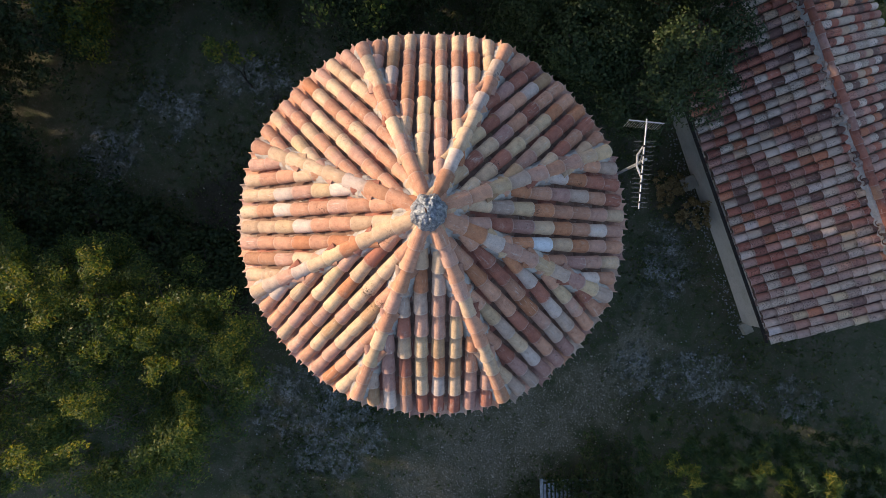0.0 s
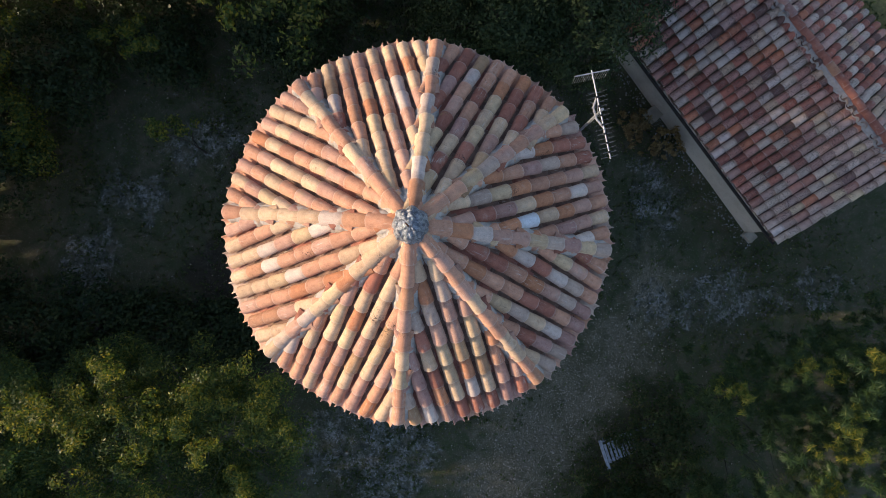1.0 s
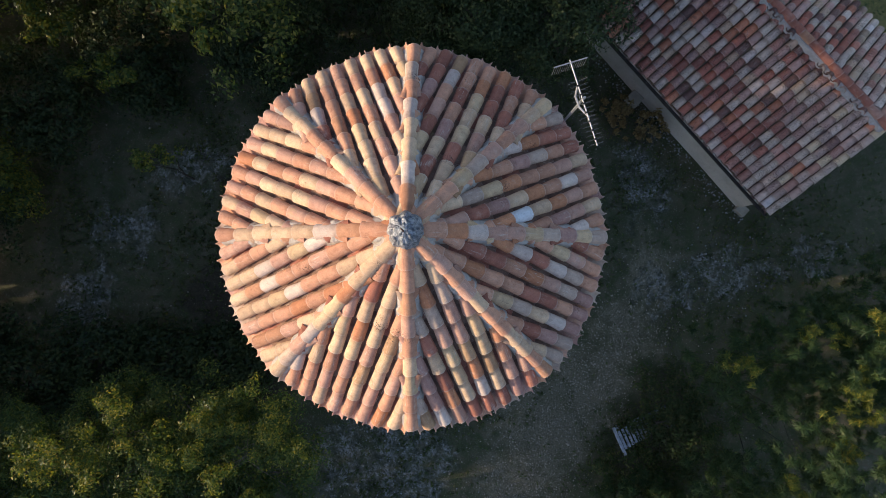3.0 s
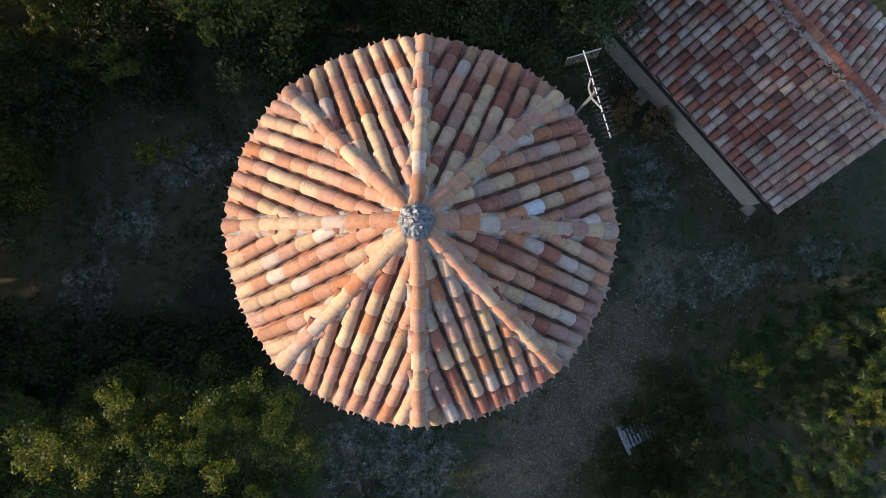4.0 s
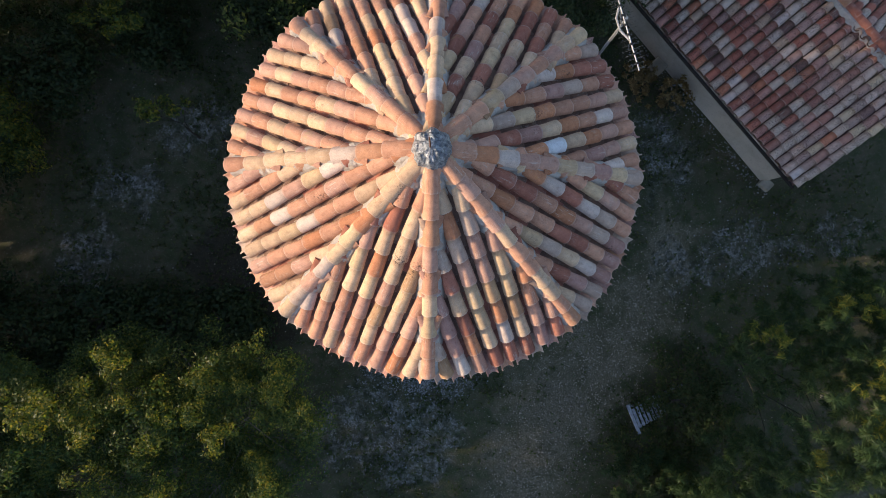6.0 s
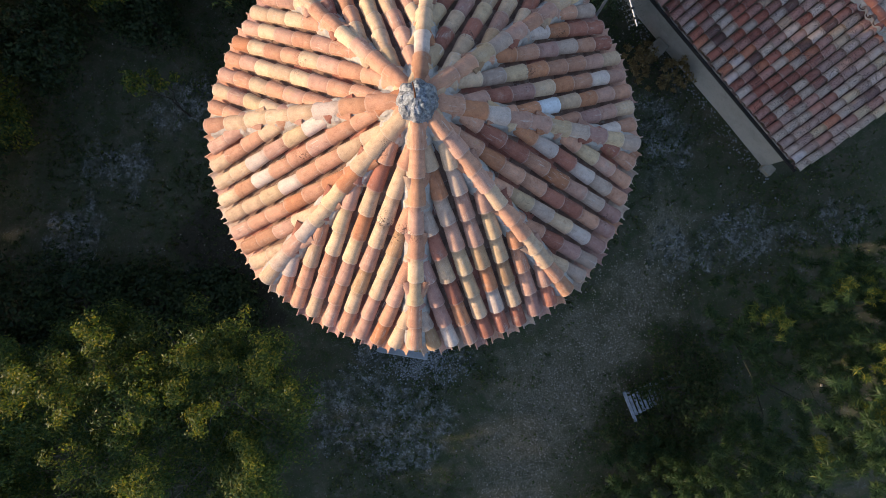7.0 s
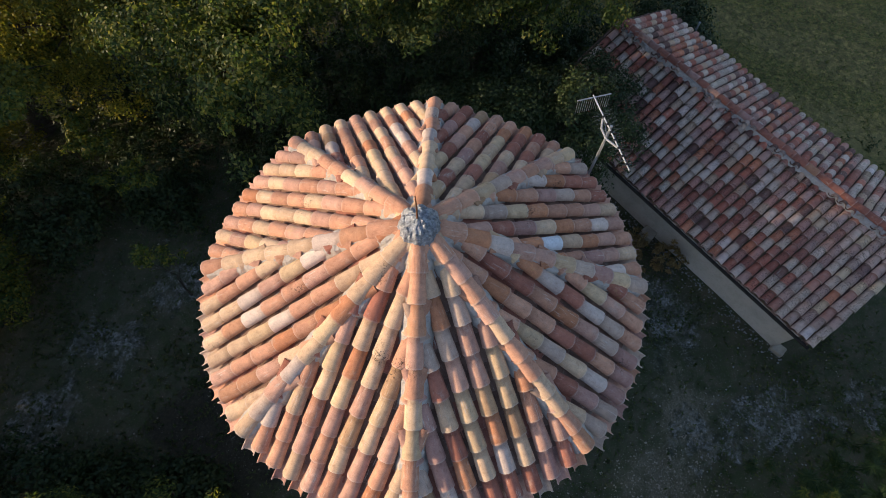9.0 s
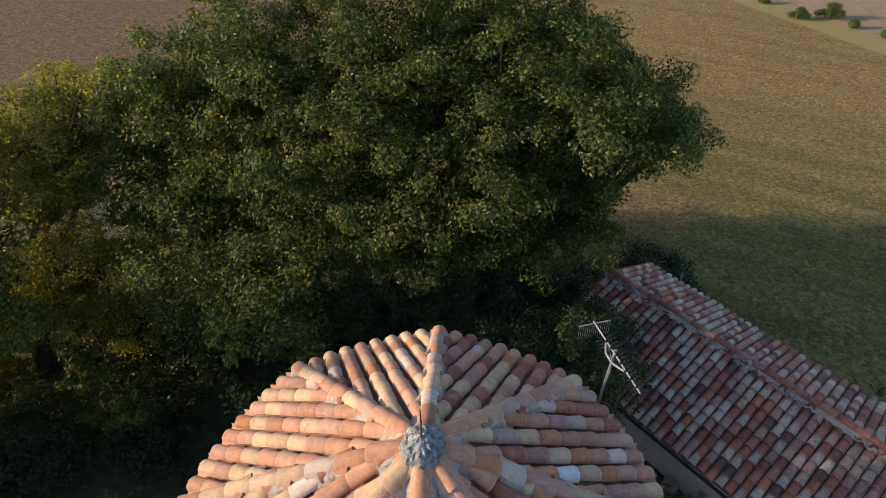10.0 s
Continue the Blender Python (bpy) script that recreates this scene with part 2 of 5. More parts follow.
    c = n.mix(n.maths("MULTIPLY", shaded_earth, 0.8), c, n.mix(n.step(fine, 0.4, 0.62), (0.026, 0.022, 0.015), (0.050, 0.040, 0.026)))
    # pale limestone gravel
    grav = total([blob(-0.6, -6.6, 1.7, 1.7), blob(-2.4, -6.4, 1.3, 1.5), blob(0.3, -4.6, 1.2, 1.0), blob(9.6, -0.7, 1.7, 0.9), blob(7.6, -1.2, 1.2, 0.8), blob(6.9, 2.2, 0.9, 1.6),
                  blob(-10.3, -1.6, 0.8, 1.7), blob(-9.2, 0.7, 1.3, 0.8), blob(-7.2, 2.5, 1.5, 0.8), blob(12.2, -0.3, 0.9, 0.7), blob(-1.6, -4.4, 0.7, 0.9)])
    moss = n.maths("MULTIPLY", n.step(grav, 0.02, 0.35), n.step(n.noise(p, 3.3, 5.0, 0.7), 0.56, 0.40))
    c = n.mix(n.maths("MULTIPLY", moss, 0.8), c, (0.028, 0.034, 0.016))
    gm = n.step(n.maths("ADD", n.maths("MULTIPLY", grav, 0.45), n.maths("MULTIPLY", n.maths("ADD", mid, fine), 0.85)), 0.90, 1.18)
    stones = n.node("ShaderNodeTexVoronoi", Vector=p, Scale=62.0).outputs["Color"]
    sc = n.mix(n.step(n.node("ShaderNodeSeparateColor", Color=stones).outputs[0], 0.2, 0.9), (0.26, 0.25, 0.235), (0.52, 0.50, 0.47))
    c = n.mix(n.maths("MULTIPLY", gm, n.maths("MULTIPLY", n.step(n.noise(p, 9.0, 6.0, 0.8), 0.40, 0.58), n.maths("ADD", n.maths("MULTIPLY", n.step(n.noise(p, 2.4, 6.0, 0.75), 0.42, 0.64), 0.62), 0.12))), c, sc)
    # scattered single stones
    c = n.mix(n.maths("MULTIPLY", n.step(n.noise(p, 31.0, 2.0), 0.70, 0.74), 0.8), c, (0.38, 0.36, 0.32))
    # meadow beyond the low house, then stubble
    away = n.maths("ADD", n.maths("ADD", y, n.maths("MULTIPLY", x, 0.45)), n.maths("MULTIPLY", big, 3.0))
    grass = n.mix(n.step(fine, 0.35, 0.65), (0.095, 0.118, 0.030), (0.235, 0.180, 0.062))
    turned = n.node("ShaderNodeMapping", Vector=p)
    turned.inputs["Rotation"].default_value = (0, 0, radians(25))
    streak = n.node("ShaderNodeMapping", Vector=turned.outputs[0])
    streak.inputs["Scale"].default_value = (0.9, 2.2, 1.0)
    rows = n.noise(streak.outputs[0], 1.0, 4.0, 0.6)
    stub = n.mix(n.step(rows, 0.30, 0.72), (0.275, 0.185, 0.070), (0.37, 0.25, 0.10))
    stub = n.mix(n.maths("MULTIPLY", n.step(n.noise(p, 5.5, 5.0, 0.75), 0.47, 0.62), 0.75), stub, (0.155, 0.108, 0.042))
    stub = n.mix(n.maths("MULTIPLY", n.step(n.noise(p, 3.0, 5.0, 0.75), 0.55, 0.66), 0.6), stub, (0.45, 0.36, 0.16))
    stub = n.mix(n.maths("MULTIPLY", n.step(big, 0.42, 0.62), 0.5), stub, (0.23, 0.175, 0.062))
    swath = n.node("ShaderNodeMapping", Vector=turned.outputs[0])
    swath.inputs["Scale"].default_value = (0.035, 0.55, 1.0)
    lanes = n.noise(swath.outputs[0], 1.0, 3.0, 0.5)
    stub = n.mix(n.maths("MULTIPLY", n.step(lanes, 0.50, 0.36), 0.35), stub, (0.135, 0.125, 0.042))
    grass = n.mix(n.maths("MULTIPLY", n.step(lanes, 0.46, 0.62), 0.6), grass, (0.27, 0.215, 0.09))
    c = n.mix(n.step(away, 13.0, 15.5), c, grass)
    dry = n.step(n.maths("ADD", blob(8.2, 18.4, 4.6, 2.6), n.maths("MULTIPLY", mid, 0.6)), 0.40, 0.95)
    c = n.mix(n.maths("MULTIPLY", dry, 0.8), c, n.mix(n.step(fine, 0.38, 0.64), (0.17, 0.115, 0.048), (0.33, 0.215, 0.10)))
    far = n.maths("ADD", n.maths("ADD", y, n.maths("MULTIPLY", x, 0.25)), n.maths("MULTIPLY", n.maths("ADD", big, mid), 5.0))
    c = n.mix(n.step(far, 31.0, 46.0), c, stub)
    # ploughed field to the west
    red = n.mix(n.step(rows, 0.4, 0.6), (0.165, 0.106, 0.060), (0.21, 0.138, 0.080))
    west = n.maths("MULTIPLY", n.step(n.maths("ADD", n.maths("MULTIPLY", x, -1.0), n.maths("MULTIPLY", mid, 2.0)), 13.0, 15.0), n.step(y, 18.0, 20.0))
    c = n.mix(west, c, red)
    tuft = n.ramp(n.noise(p, 5.0, 9.0, 0.9), [(0.38, (0.40, 0.42, 0.38)), (0.5, (0.86, 0.85, 0.82)), (0.61, (1.45, 1.35, 1.15))])
    c = n.mix(n.step(away, 14.0, 18.0), c, n.mix(1.0, c, tuft, "MULTIPLY"))
    speck = n.node("ShaderNodeSeparateColor", Color=n.node("ShaderNodeTexVoronoi", Vector=p, Scale=7.0).outputs["Color"]).outputs[0]
    clod = n.mix(n.step(n.noise(p, 1.1, 4.0, 0.7), 0.35, 0.65), n.ramp(speck, [(0.0, (0.58, 0.60, 0.52)), (0.5, (0.98, 0.96, 0.90)), (1.0, (1.46, 1.38, 1.22))]), n.ramp(speck, [(0.0, (0.74, 0.72, 0.66)), (0.6, (1.02, 0.97, 0.88)), (1.0, (1.30, 1.20, 1.05))]))
    c = n.mix(n.step(away, 14.0, 18.0), c, n.mix(1.0, c, clod, "MULTIPLY"))
    # dry verge and the brown field behind it
    edge = n.maths("ADD", n.maths("ADD", n.maths("MULTIPLY", x, 0.909), n.maths("MULTIPLY", y, 0.416)), n.maths("MULTIPLY", mid, 1.5))
    c = n.mix(n.step(edge, 47.6, 48.4), c, n.mix(n.step(fine, 0.4, 0.6), (0.37, 0.29, 0.11), (0.24, 0.20, 0.075)))
    c = n.mix(n.step(edge, 51.0, 52.0), c, n.mix(n.step(rows, 0.4, 0.6), (0.30, 0.20, 0.115), (0.38, 0.265, 0.155)))
    n.bump(n.maths("ADD", n.maths("MULTIPLY", fine, 1.5), tiny), 0.5, 0.04)
    return n.colour(c)


TILE = clay("clay_tile", None, False, 0.02, True)
BARN_TILE = clay("old_clay_tile", BARN_TONES, False, 0.24)
# dark tones put the shade between cover rows into the channel tiles
BARN_SHADED_CHANNEL = clay("shaded_old_channel_tile", [(0.0, (0.15, 0.09, 0.075)), (0.5, (0.24, 0.16, 0.13))], True, 0.10)
BARN_JOINED = clay("old_clay_tile_joined", BARN_TONES, True, 0.24)
WHITE_TILE = plain("white_washed_tile", (0.72, 0.73, 0.74), (0.58, 0.58, 0.57), 9.0)
MORTAR = plain("lime_mortar", (0.37, 0.33, 0.29), (0.48, 0.43, 0.38), 7.0, 0.95, 0.8, 0.03, 24.0)
CEMENT = plain("grey_flashing", (0.15, 0.165, 0.19), (0.45, 0.475, 0.51), 20.0, 0.38, 0.9, 0.03, 30.0, 0.55)
RENDER = plain("pale_lime_render", (0.48, 0.44, 0.385), (0.36, 0.33, 0.285), 1.3, 0.95, 0.5, 0.02, 22.0)
STONE = plain("rubble_stone", (0.40, 0.35, 0.27), (0.28, 0.24, 0.19), 3.0, 0.95, 0.8, 0.04, 10.0)
CONCRETE = plain("grey_concrete", (0.33, 0.33, 0.33), (0.40, 0.40, 0.39), 2.0, 0.9, 0.3, 0.01, 40.0)
GRAVEL = plain("grey_gravel", (0.22, 0.22, 0.22), (0.36, 0.355, 0.34), 14.0, 0.95, 0.3, 0.01, 40.0)
ALU = plain("dull_aluminium", (0.40, 0.41, 0.42), (0.28, 0.29, 0.30), 9.0, 0.6, 0.1, 0.002, 60.0, 0.5)
STEEL = plain("galvanised_steel", (0.42, 0.44, 0.44), (0.33, 0.35, 0.35), 9.0, 0.5, 0.1, 0.002, 60.0, 0.7)
DULL = plain("tarnished_rod", (0.22, 0.23, 0.23), (0.14, 0.145, 0.145), 9.0, 0.6, 0.1, 0.002, 60.0, 0.5)
PLASTIC_WHITE = plain("white_plastic", (0.34, 0.36, 0.38), (0.14, 0.15, 0.155), 6.0, 0.55, 0.1, 0.002)
BLACK = plain("black_plastic", (0.02, 0.02, 0.02), (0.03, 0.03, 0.03), 9.0, 0.5, 0.1, 0.002)
RUST = plain("rusty_iron", (0.10, 0.035, 0.018), (0.16, 0.07, 0.03), 20.0, 0.85, 0.4, 0.003)
WOOD = boards("weathered_boards", (0.29, 0.20, 0.095), (0.43, 0.31, 0.155), 1)
DOOR_WOOD = boards("old_door_wood", (0.11, 0.075, 0.045), (0.17, 0.12, 0.075), 2)
EAVE_DARK = plain("dark_eave_line", (0.03, 0.026, 0.022), (0.05, 0.042, 0.035), 8.0)
BARK = plain("grey_brown_bark", (0.055, 0.042, 0.032), (0.10, 0.085, 0.068), 5.0, 0.95, 0.9, 0.04, 18.0)
GREEN_BARK = plain("dark_green_bark", (0.030, 0.034, 0.020), (0.045, 0.042, 0.028), 8.0, 0.95, 0.4, 0.01)
TWIG = plain("pale_twig_bark", (0.20, 0.17, 0.13), (0.13, 0.11, 0.085), 8.0, 0.9, 0.4, 0.01)
OAK_LEAF = leafy("oak_leaf", [(0.0, (0.034, 0.062, 0.022)), (0.45, (0.074, 0.106, 0.031)), (0.8, (0.160, 0.176, 0.044)), (1.0, (0.30, 0.26, 0.075))], 0.52)
# leaf colour lowered to carry the deep shade under the crowns
DARK_LEAF = leafy("shade_dark_leaf", [(0.0, (0.019, 0.035, 0.012)), (0.6, (0.041, 0.062, 0.020)), (1.0, (0.085, 0.102, 0.036))], 0.2)
YOUNG_LEAF = leafy("young_oak_leaf", [(0.0, (0.040, 0.075, 0.022)), (0.5, (0.075, 0.118, 0.030)), (0.85, (0.145, 0.165, 0.036)), (1.0, (0.26, 0.235, 0.045))])
# yellow tones that put the low sunlight into the leaf colour itself
SUN_TINT_LEAF = leafy("sun_tinted_oak_leaf", [(0.0, (0.050, 0.085, 0.024)), (0.4, (0.100, 0.138, 0.030)), (0.75, (0.20, 0.20, 0.034)), (1.0, (0.34, 0.27, 0.045))], 0.45)
BRIGHT_SUN_LEAF = leafy("bright_sun_oak_leaf", [(0.0, (0.10, 0.125, 0.034)), (0.5, (0.21, 0.21, 0.038)), (0.85, (0.32, 0.27, 0.046)), (1.0, (0.40, 0.31, 0.055))], 0.5)
LANCE_LEAF = leafy("narrow_leaf", [(0.0, (0.022, 0.046, 0.016)), (0.6, (0.040, 0.074, 0.025)), (0.9, (0.062, 0.095, 0.028)), (1.0, (0.11, 0.12, 0.032))])
WEED = leafy("weed_leaf", [(0.0, (0.044, 0.070, 0.022)), (0.6, (0.062, 0.088, 0.026)), (1.0, (0.14, 0.125, 0.052))])
MEADOW = leafy("meadow_blade", [(0.0, (0.09, 0.11, 0.030)), (0.6, (0.15, 0.155, 0.045)), (1.0, (0.26, 0.215, 0.08))])
DRY = leafy("dry_leaf", [(0.0, (0.16, 0.10, 0.045)), (0.6, (0.24, 0.16, 0.07)), (1.0, (0.34, 0.25, 0.12))])
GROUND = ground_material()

# ---------------------------------------------------------------- building helpers


def link(name, mesh, material, parent=None, label="", basis=None):
    ob = new(name, mesh)
    if material and not mesh.materials:
        mesh.materials.append(material)
    if parent is not None:
        ob.parent = parent
        if parent.parent is None:
            ob.matrix_parent_inverse = parent.matrix_basis.inverted()
    if basis is not None:
        ob.matrix_basis = basis
    if label:
        ob["label"] = label
    return ob


def part(name, bm, material, parent=None, label="", smooth=None):
    mesh = bpy.data.meshes.new(name)
    bmesh.ops.recalc_face_normals(bm, faces=bm.faces)
    bm.to_mesh(mesh)
    bm.free()
    if smooth:
        mesh.polygons.foreach_set("use_smooth", [True] * len(mesh.polygons))
        mesh.set_sharp_from_angle(angle=radians(smooth))
    return link(name, mesh, material, parent, label)


def thing(name, at, label, category, group="", kind=""):
    ob = new(name)
    ob.empty_display_size = 0.2
    ob.matrix_basis = Matrix.Translation(at)
    return tagged(ob, label, category, group, kind)


def arrays_mesh(name, verts, quads):
    mesh = bpy.data.meshes.new(name)
    verts, quads = np.ascontiguousarray(verts, np.float32), np.ascontiguousarray(quads, np.int32)
    k = quads.shape[1]
    mesh.vertices.add(len(verts))
    mesh.vertices.foreach_set("co", verts.ravel())
    mesh.loops.add(quads.size)
    mesh.loops.foreach_set("vertex_index", quads.ravel())
    mesh.polygons.add(len(quads))
    mesh.polygons.foreach_set("loop_start", np.arange(0, quads.size, k, dtype=np.int32))
    mesh.update(calc_edges=True)
    return mesh


def box(bm, size, at, turn=None, bevel=0.0):
    m = Matrix.Translation(at) @ (turn.to_4x4() if turn is not None else Matrix()) @ Matrix.Diagonal((*size, 1))
    r = bmesh.ops.create_cube(bm, size=1.0, matrix=m)
    if bevel:
        edges = list({e for v in r["verts"] for e in v.link_edges})
        bmesh.ops.bevel(bm, geom=edges, offset=bevel, segments=2, affect="EDGES", profile=0.6)


def tube(bm, points, radii, sides=8, caps=True):
    """A tube through points with a radius at each."""
    points = [Vector(p) for p in points]
    rings, side = [], None
    for k, p in enumerate(points):
        d = (points[min(k + 1, len(points) - 1)] - points[max(k - 1, 0)]).normalized()
        if side is None:
            side = d.orthogonal().normalized()
        side = (side - d * side.dot(d)).normalized()
        other = d.cross(side)
        rings.append([bm.verts.new(p + radii[k] * (math.cos(a) * side + math.sin(a) * other)) for a in [2 * math.pi * n / sides for n in range(sides)]])
    for a, b in zip(rings, rings[1:]):
        for n in range(sides):
            bm.faces.new((a[n], a[(n + 1) % sides], b[(n + 1) % sides], b[n]))
    if caps:
        bm.faces.new(rings[0][::-1])
        bm.faces.new(rings[-1])


def half_pipe(low, high, length, thick=0.014, segs=6, wobble=0.0, seed=0, flip=False):
    """Vertices and faces of a tapered canal tile; its low, wide end at y = 0, running up along y."""
    rng = random.Random(seed)
    sign = -1.0 if flip else 1.0
    verts, faces = [], []
    for y, r in ((0.0, low), (length, high)):
        for rr in (r, r - thick):
            cut = -0.35 if flip and y == 0.0 else 0.0
            for k in range(segs + 1):
                a = radians(4 + 172 * k / segs)
                q = rr * (1 + rng.uniform(-wobble, wobble))
                verts.append((q * math.cos(a), y + rng.uniform(-wobble, wobble) * 0.15 - cut * q * math.sin(a) * 0.5, sign * q * math.sin(a) * (0.72 if flip else 0.94)))
    n = segs + 1
    lo, li, ho, hi = 0, n, 2 * n, 3 * n
    for k in range(segs):
        faces += [(lo + k, lo + k + 1, ho + k + 1, ho + k), (li + k + 1, li + k, hi + k, hi + k + 1),
                  (lo + k + 1, lo + k, li + k, li + k + 1), (ho + k, ho + k + 1, hi + k + 1, hi + k)]
    faces += [(lo, ho, hi, li), (lo + segs, li + segs, hi + segs, ho + segs)]
    if flip:
        faces = [f[::-1] for f in faces]
    return np.array(verts), np.array(faces)


def tile_mesh(name, material, *args, **kw):
    v, f = half_pipe(*args, **kw)
    mesh = arrays_mesh(name, v, f)
    mesh.polygons.foreach_set("use_smooth", [True] * len(mesh.polygons))
    mesh.set_sharp_from_angle(angle=radians(50))
    mesh.materials.append(material)
    return mesh


def frame_of(origin, up_slope, normal):
    """A pose whose y runs up the slope and whose z is the slope's normal."""
    y, z = Vector(up_slope).normalized(), Vector(normal).normalized()
    x = y.cross(z)
    m = Matrix((x, y, z)).transposed().to_4x4()
    m.translation = origin
    return m


def joined(name, pieces, material, parent, label=""):
    """Many (vertices, faces, pose) as one mesh."""
    vs, fs, at = [], [], 0
    for v, f, m in pieces:
        m = np.array(m)
        vs.append(v @ m[:3, :3].T + m[:3, 3])
        fs.append(f + at)
        at += len(v)
    mesh = arrays_mesh(name, np.concatenate(vs), np.concatenate(fs))
    own = mesh.attributes.new("along_tile", "FLOAT", "POINT")
    own.data.foreach_set("value", np.concatenate([v[:, 1] for v, f, m in pieces]).astype(np.float32))
    mesh.polygons.foreach_set("use_smooth", [True] * len(mesh.polygons))
    mesh.set_sharp_from_angle(angle=radians(50))
    return link(name, mesh, material, parent, label)


def jolt(rng, deg, shift):
    return pose(rng.uniform(-shift, shift), rng.uniform(-shift, shift), rng.uniform(0, shift * 0.5), rng.uniform(-deg, deg) * 0.5, rng.uniform(-deg, deg) * 1.5, rng.uniform(-deg, deg))


# ---------------------------------------------------------------- ground


def build_ground():
    k = np.linspace(-1, 1, 181)
    c = 24 * np.sinh(k * 4.6) / np.sinh(4.6) * 60 + 30 * k
    gx, gy = np.meshgrid(c, c, indexing="ij")
    near = np.hypot(gx, gy)
    z = 0.05 * np.sin(gx * 0.9 + 1.3) * np.sin(gy * 0.8) + 0.03 * np.sin(gx * 2.3) * np.cos(gy * 2.9 + gx)
    z = z * np.clip((near - 4) / 3, 0, 1) * np.clip((80 - near) / 60, 0, 1)
    verts = np.stack([gx, gy, z], -1).reshape(-1, 3)
    n = len(c)
    i, j = np.meshgrid(np.arange(n - 1), np.arange(n - 1), indexing="ij")
    a = (i * n + j).ravel()
    mesh = arrays_mesh("ground", verts, np.stack([a, a + n, a + n + 1, a + 1], -1))
    mesh.polygons.foreach_set("use_smooth", [True] * len(mesh.polygons))
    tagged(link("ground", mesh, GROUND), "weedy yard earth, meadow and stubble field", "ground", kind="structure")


build_ground()

# ---------------------------------------------------------------- leaves and trees


def leaf_cloud(rng, centres, outs, per, spread, length, width, radial=False, flat=0.75, shell=0.45):
    """Diamond leaves scattered round the clump centres: vertices and quads."""
    n = len(centres) * per
    c, o = np.repeat(centres, per, 0), np.repeat(outs, per, 0)
    off = rng.normal(size=(n, 3))
    off /= np.linalg.norm(off, axis=1)[:, None]
    off *= (rng.random(n) ** shell * spread)[:, None]
    off[:, 2] *= flat
    p = c + off
    nrm = off / spread * 0.9 + o * 0.35 + np.array([0, 0, 0.4]) + rng.normal(size=(n, 3)) * 0.4
    nrm /= np.linalg.norm(nrm, axis=1)[:, None]
    if radial:
        d = off + rng.normal(size=(n, 3)) * 0.03 + np.array([0, 0, 0.02])
        p = c + off * 0.5
    else:
        d = off * 0.6 / spread + rng.normal(size=(n, 3)) * 0.7
    d -= nrm * (d * nrm).sum(1)[:, None]
    d /= np.linalg.norm(d, axis=1)[:, None] + 1e-9
    s = np.cross(nrm, d)
    size = (0.65 + 0.7 * rng.random(n))[:, None]
    half = d * length * 0.5 * size
    side = s * width * 0.5 * size
    verts = np.stack([p - half, p + side - nrm * width * 0.12, p + half, p - side - nrm * width * 0.12], 1).reshape(-1, 3)
    return verts, np.arange(n * 4).reshape(-1, 4)


def clumps_on(rng, lobes, count, low=-0.55):
    """Clump centres on and just under the skin of the lobes, with their outward ways."""
    lobes = np.array(lobes, float)
    area = (lobes[:, 3] * lobes[:, 4] + lobes[:, 3] * lobes[:, 5] + lobes[:, 4] * lobes[:, 5])
    got_c, got_o = [], []
    while sum(len(g) for g in got_c) < count:
        k = rng.choice(len(lobes), size=count, p=area / area.sum())
        d = rng.normal(size=(count, 3))
        d /= np.linalg.norm(d, axis=1)[:, None]
        d = d[d[:, 2] > low]
        k = k[:len(d)]
        r = 0.52 + 0.54 * rng.random(len(d)) ** 0.55
        bumps = 1 + 0.22 * np.sin(d[:, 0] * 5 + k) * np.sin(d[:, 1] * 6 + 2 * k) + 0.16 * np.sin(d[:, 2] * 8 + 3 * k + d[:, 0] * 5)
        c = lobes[k, :3] + d * lobes[k, 3:6] * (r * bumps)[:, None]
        inside = np.zeros(len(c), bool)
        for n, lobe in enumerate(lobes):
            q = (((c - lobe[:3]) / lobe[3:6]) ** 2).sum(1)
            inside |= (q < 0.15) & (k != n)
        ok = ~inside & (c[:, 2] > 0.3)
        got_c.append(c[ok])
        got_o.append(d[ok])
    return np.concatenate(got_c)[:count], np.concatenate(got_o)[:count]


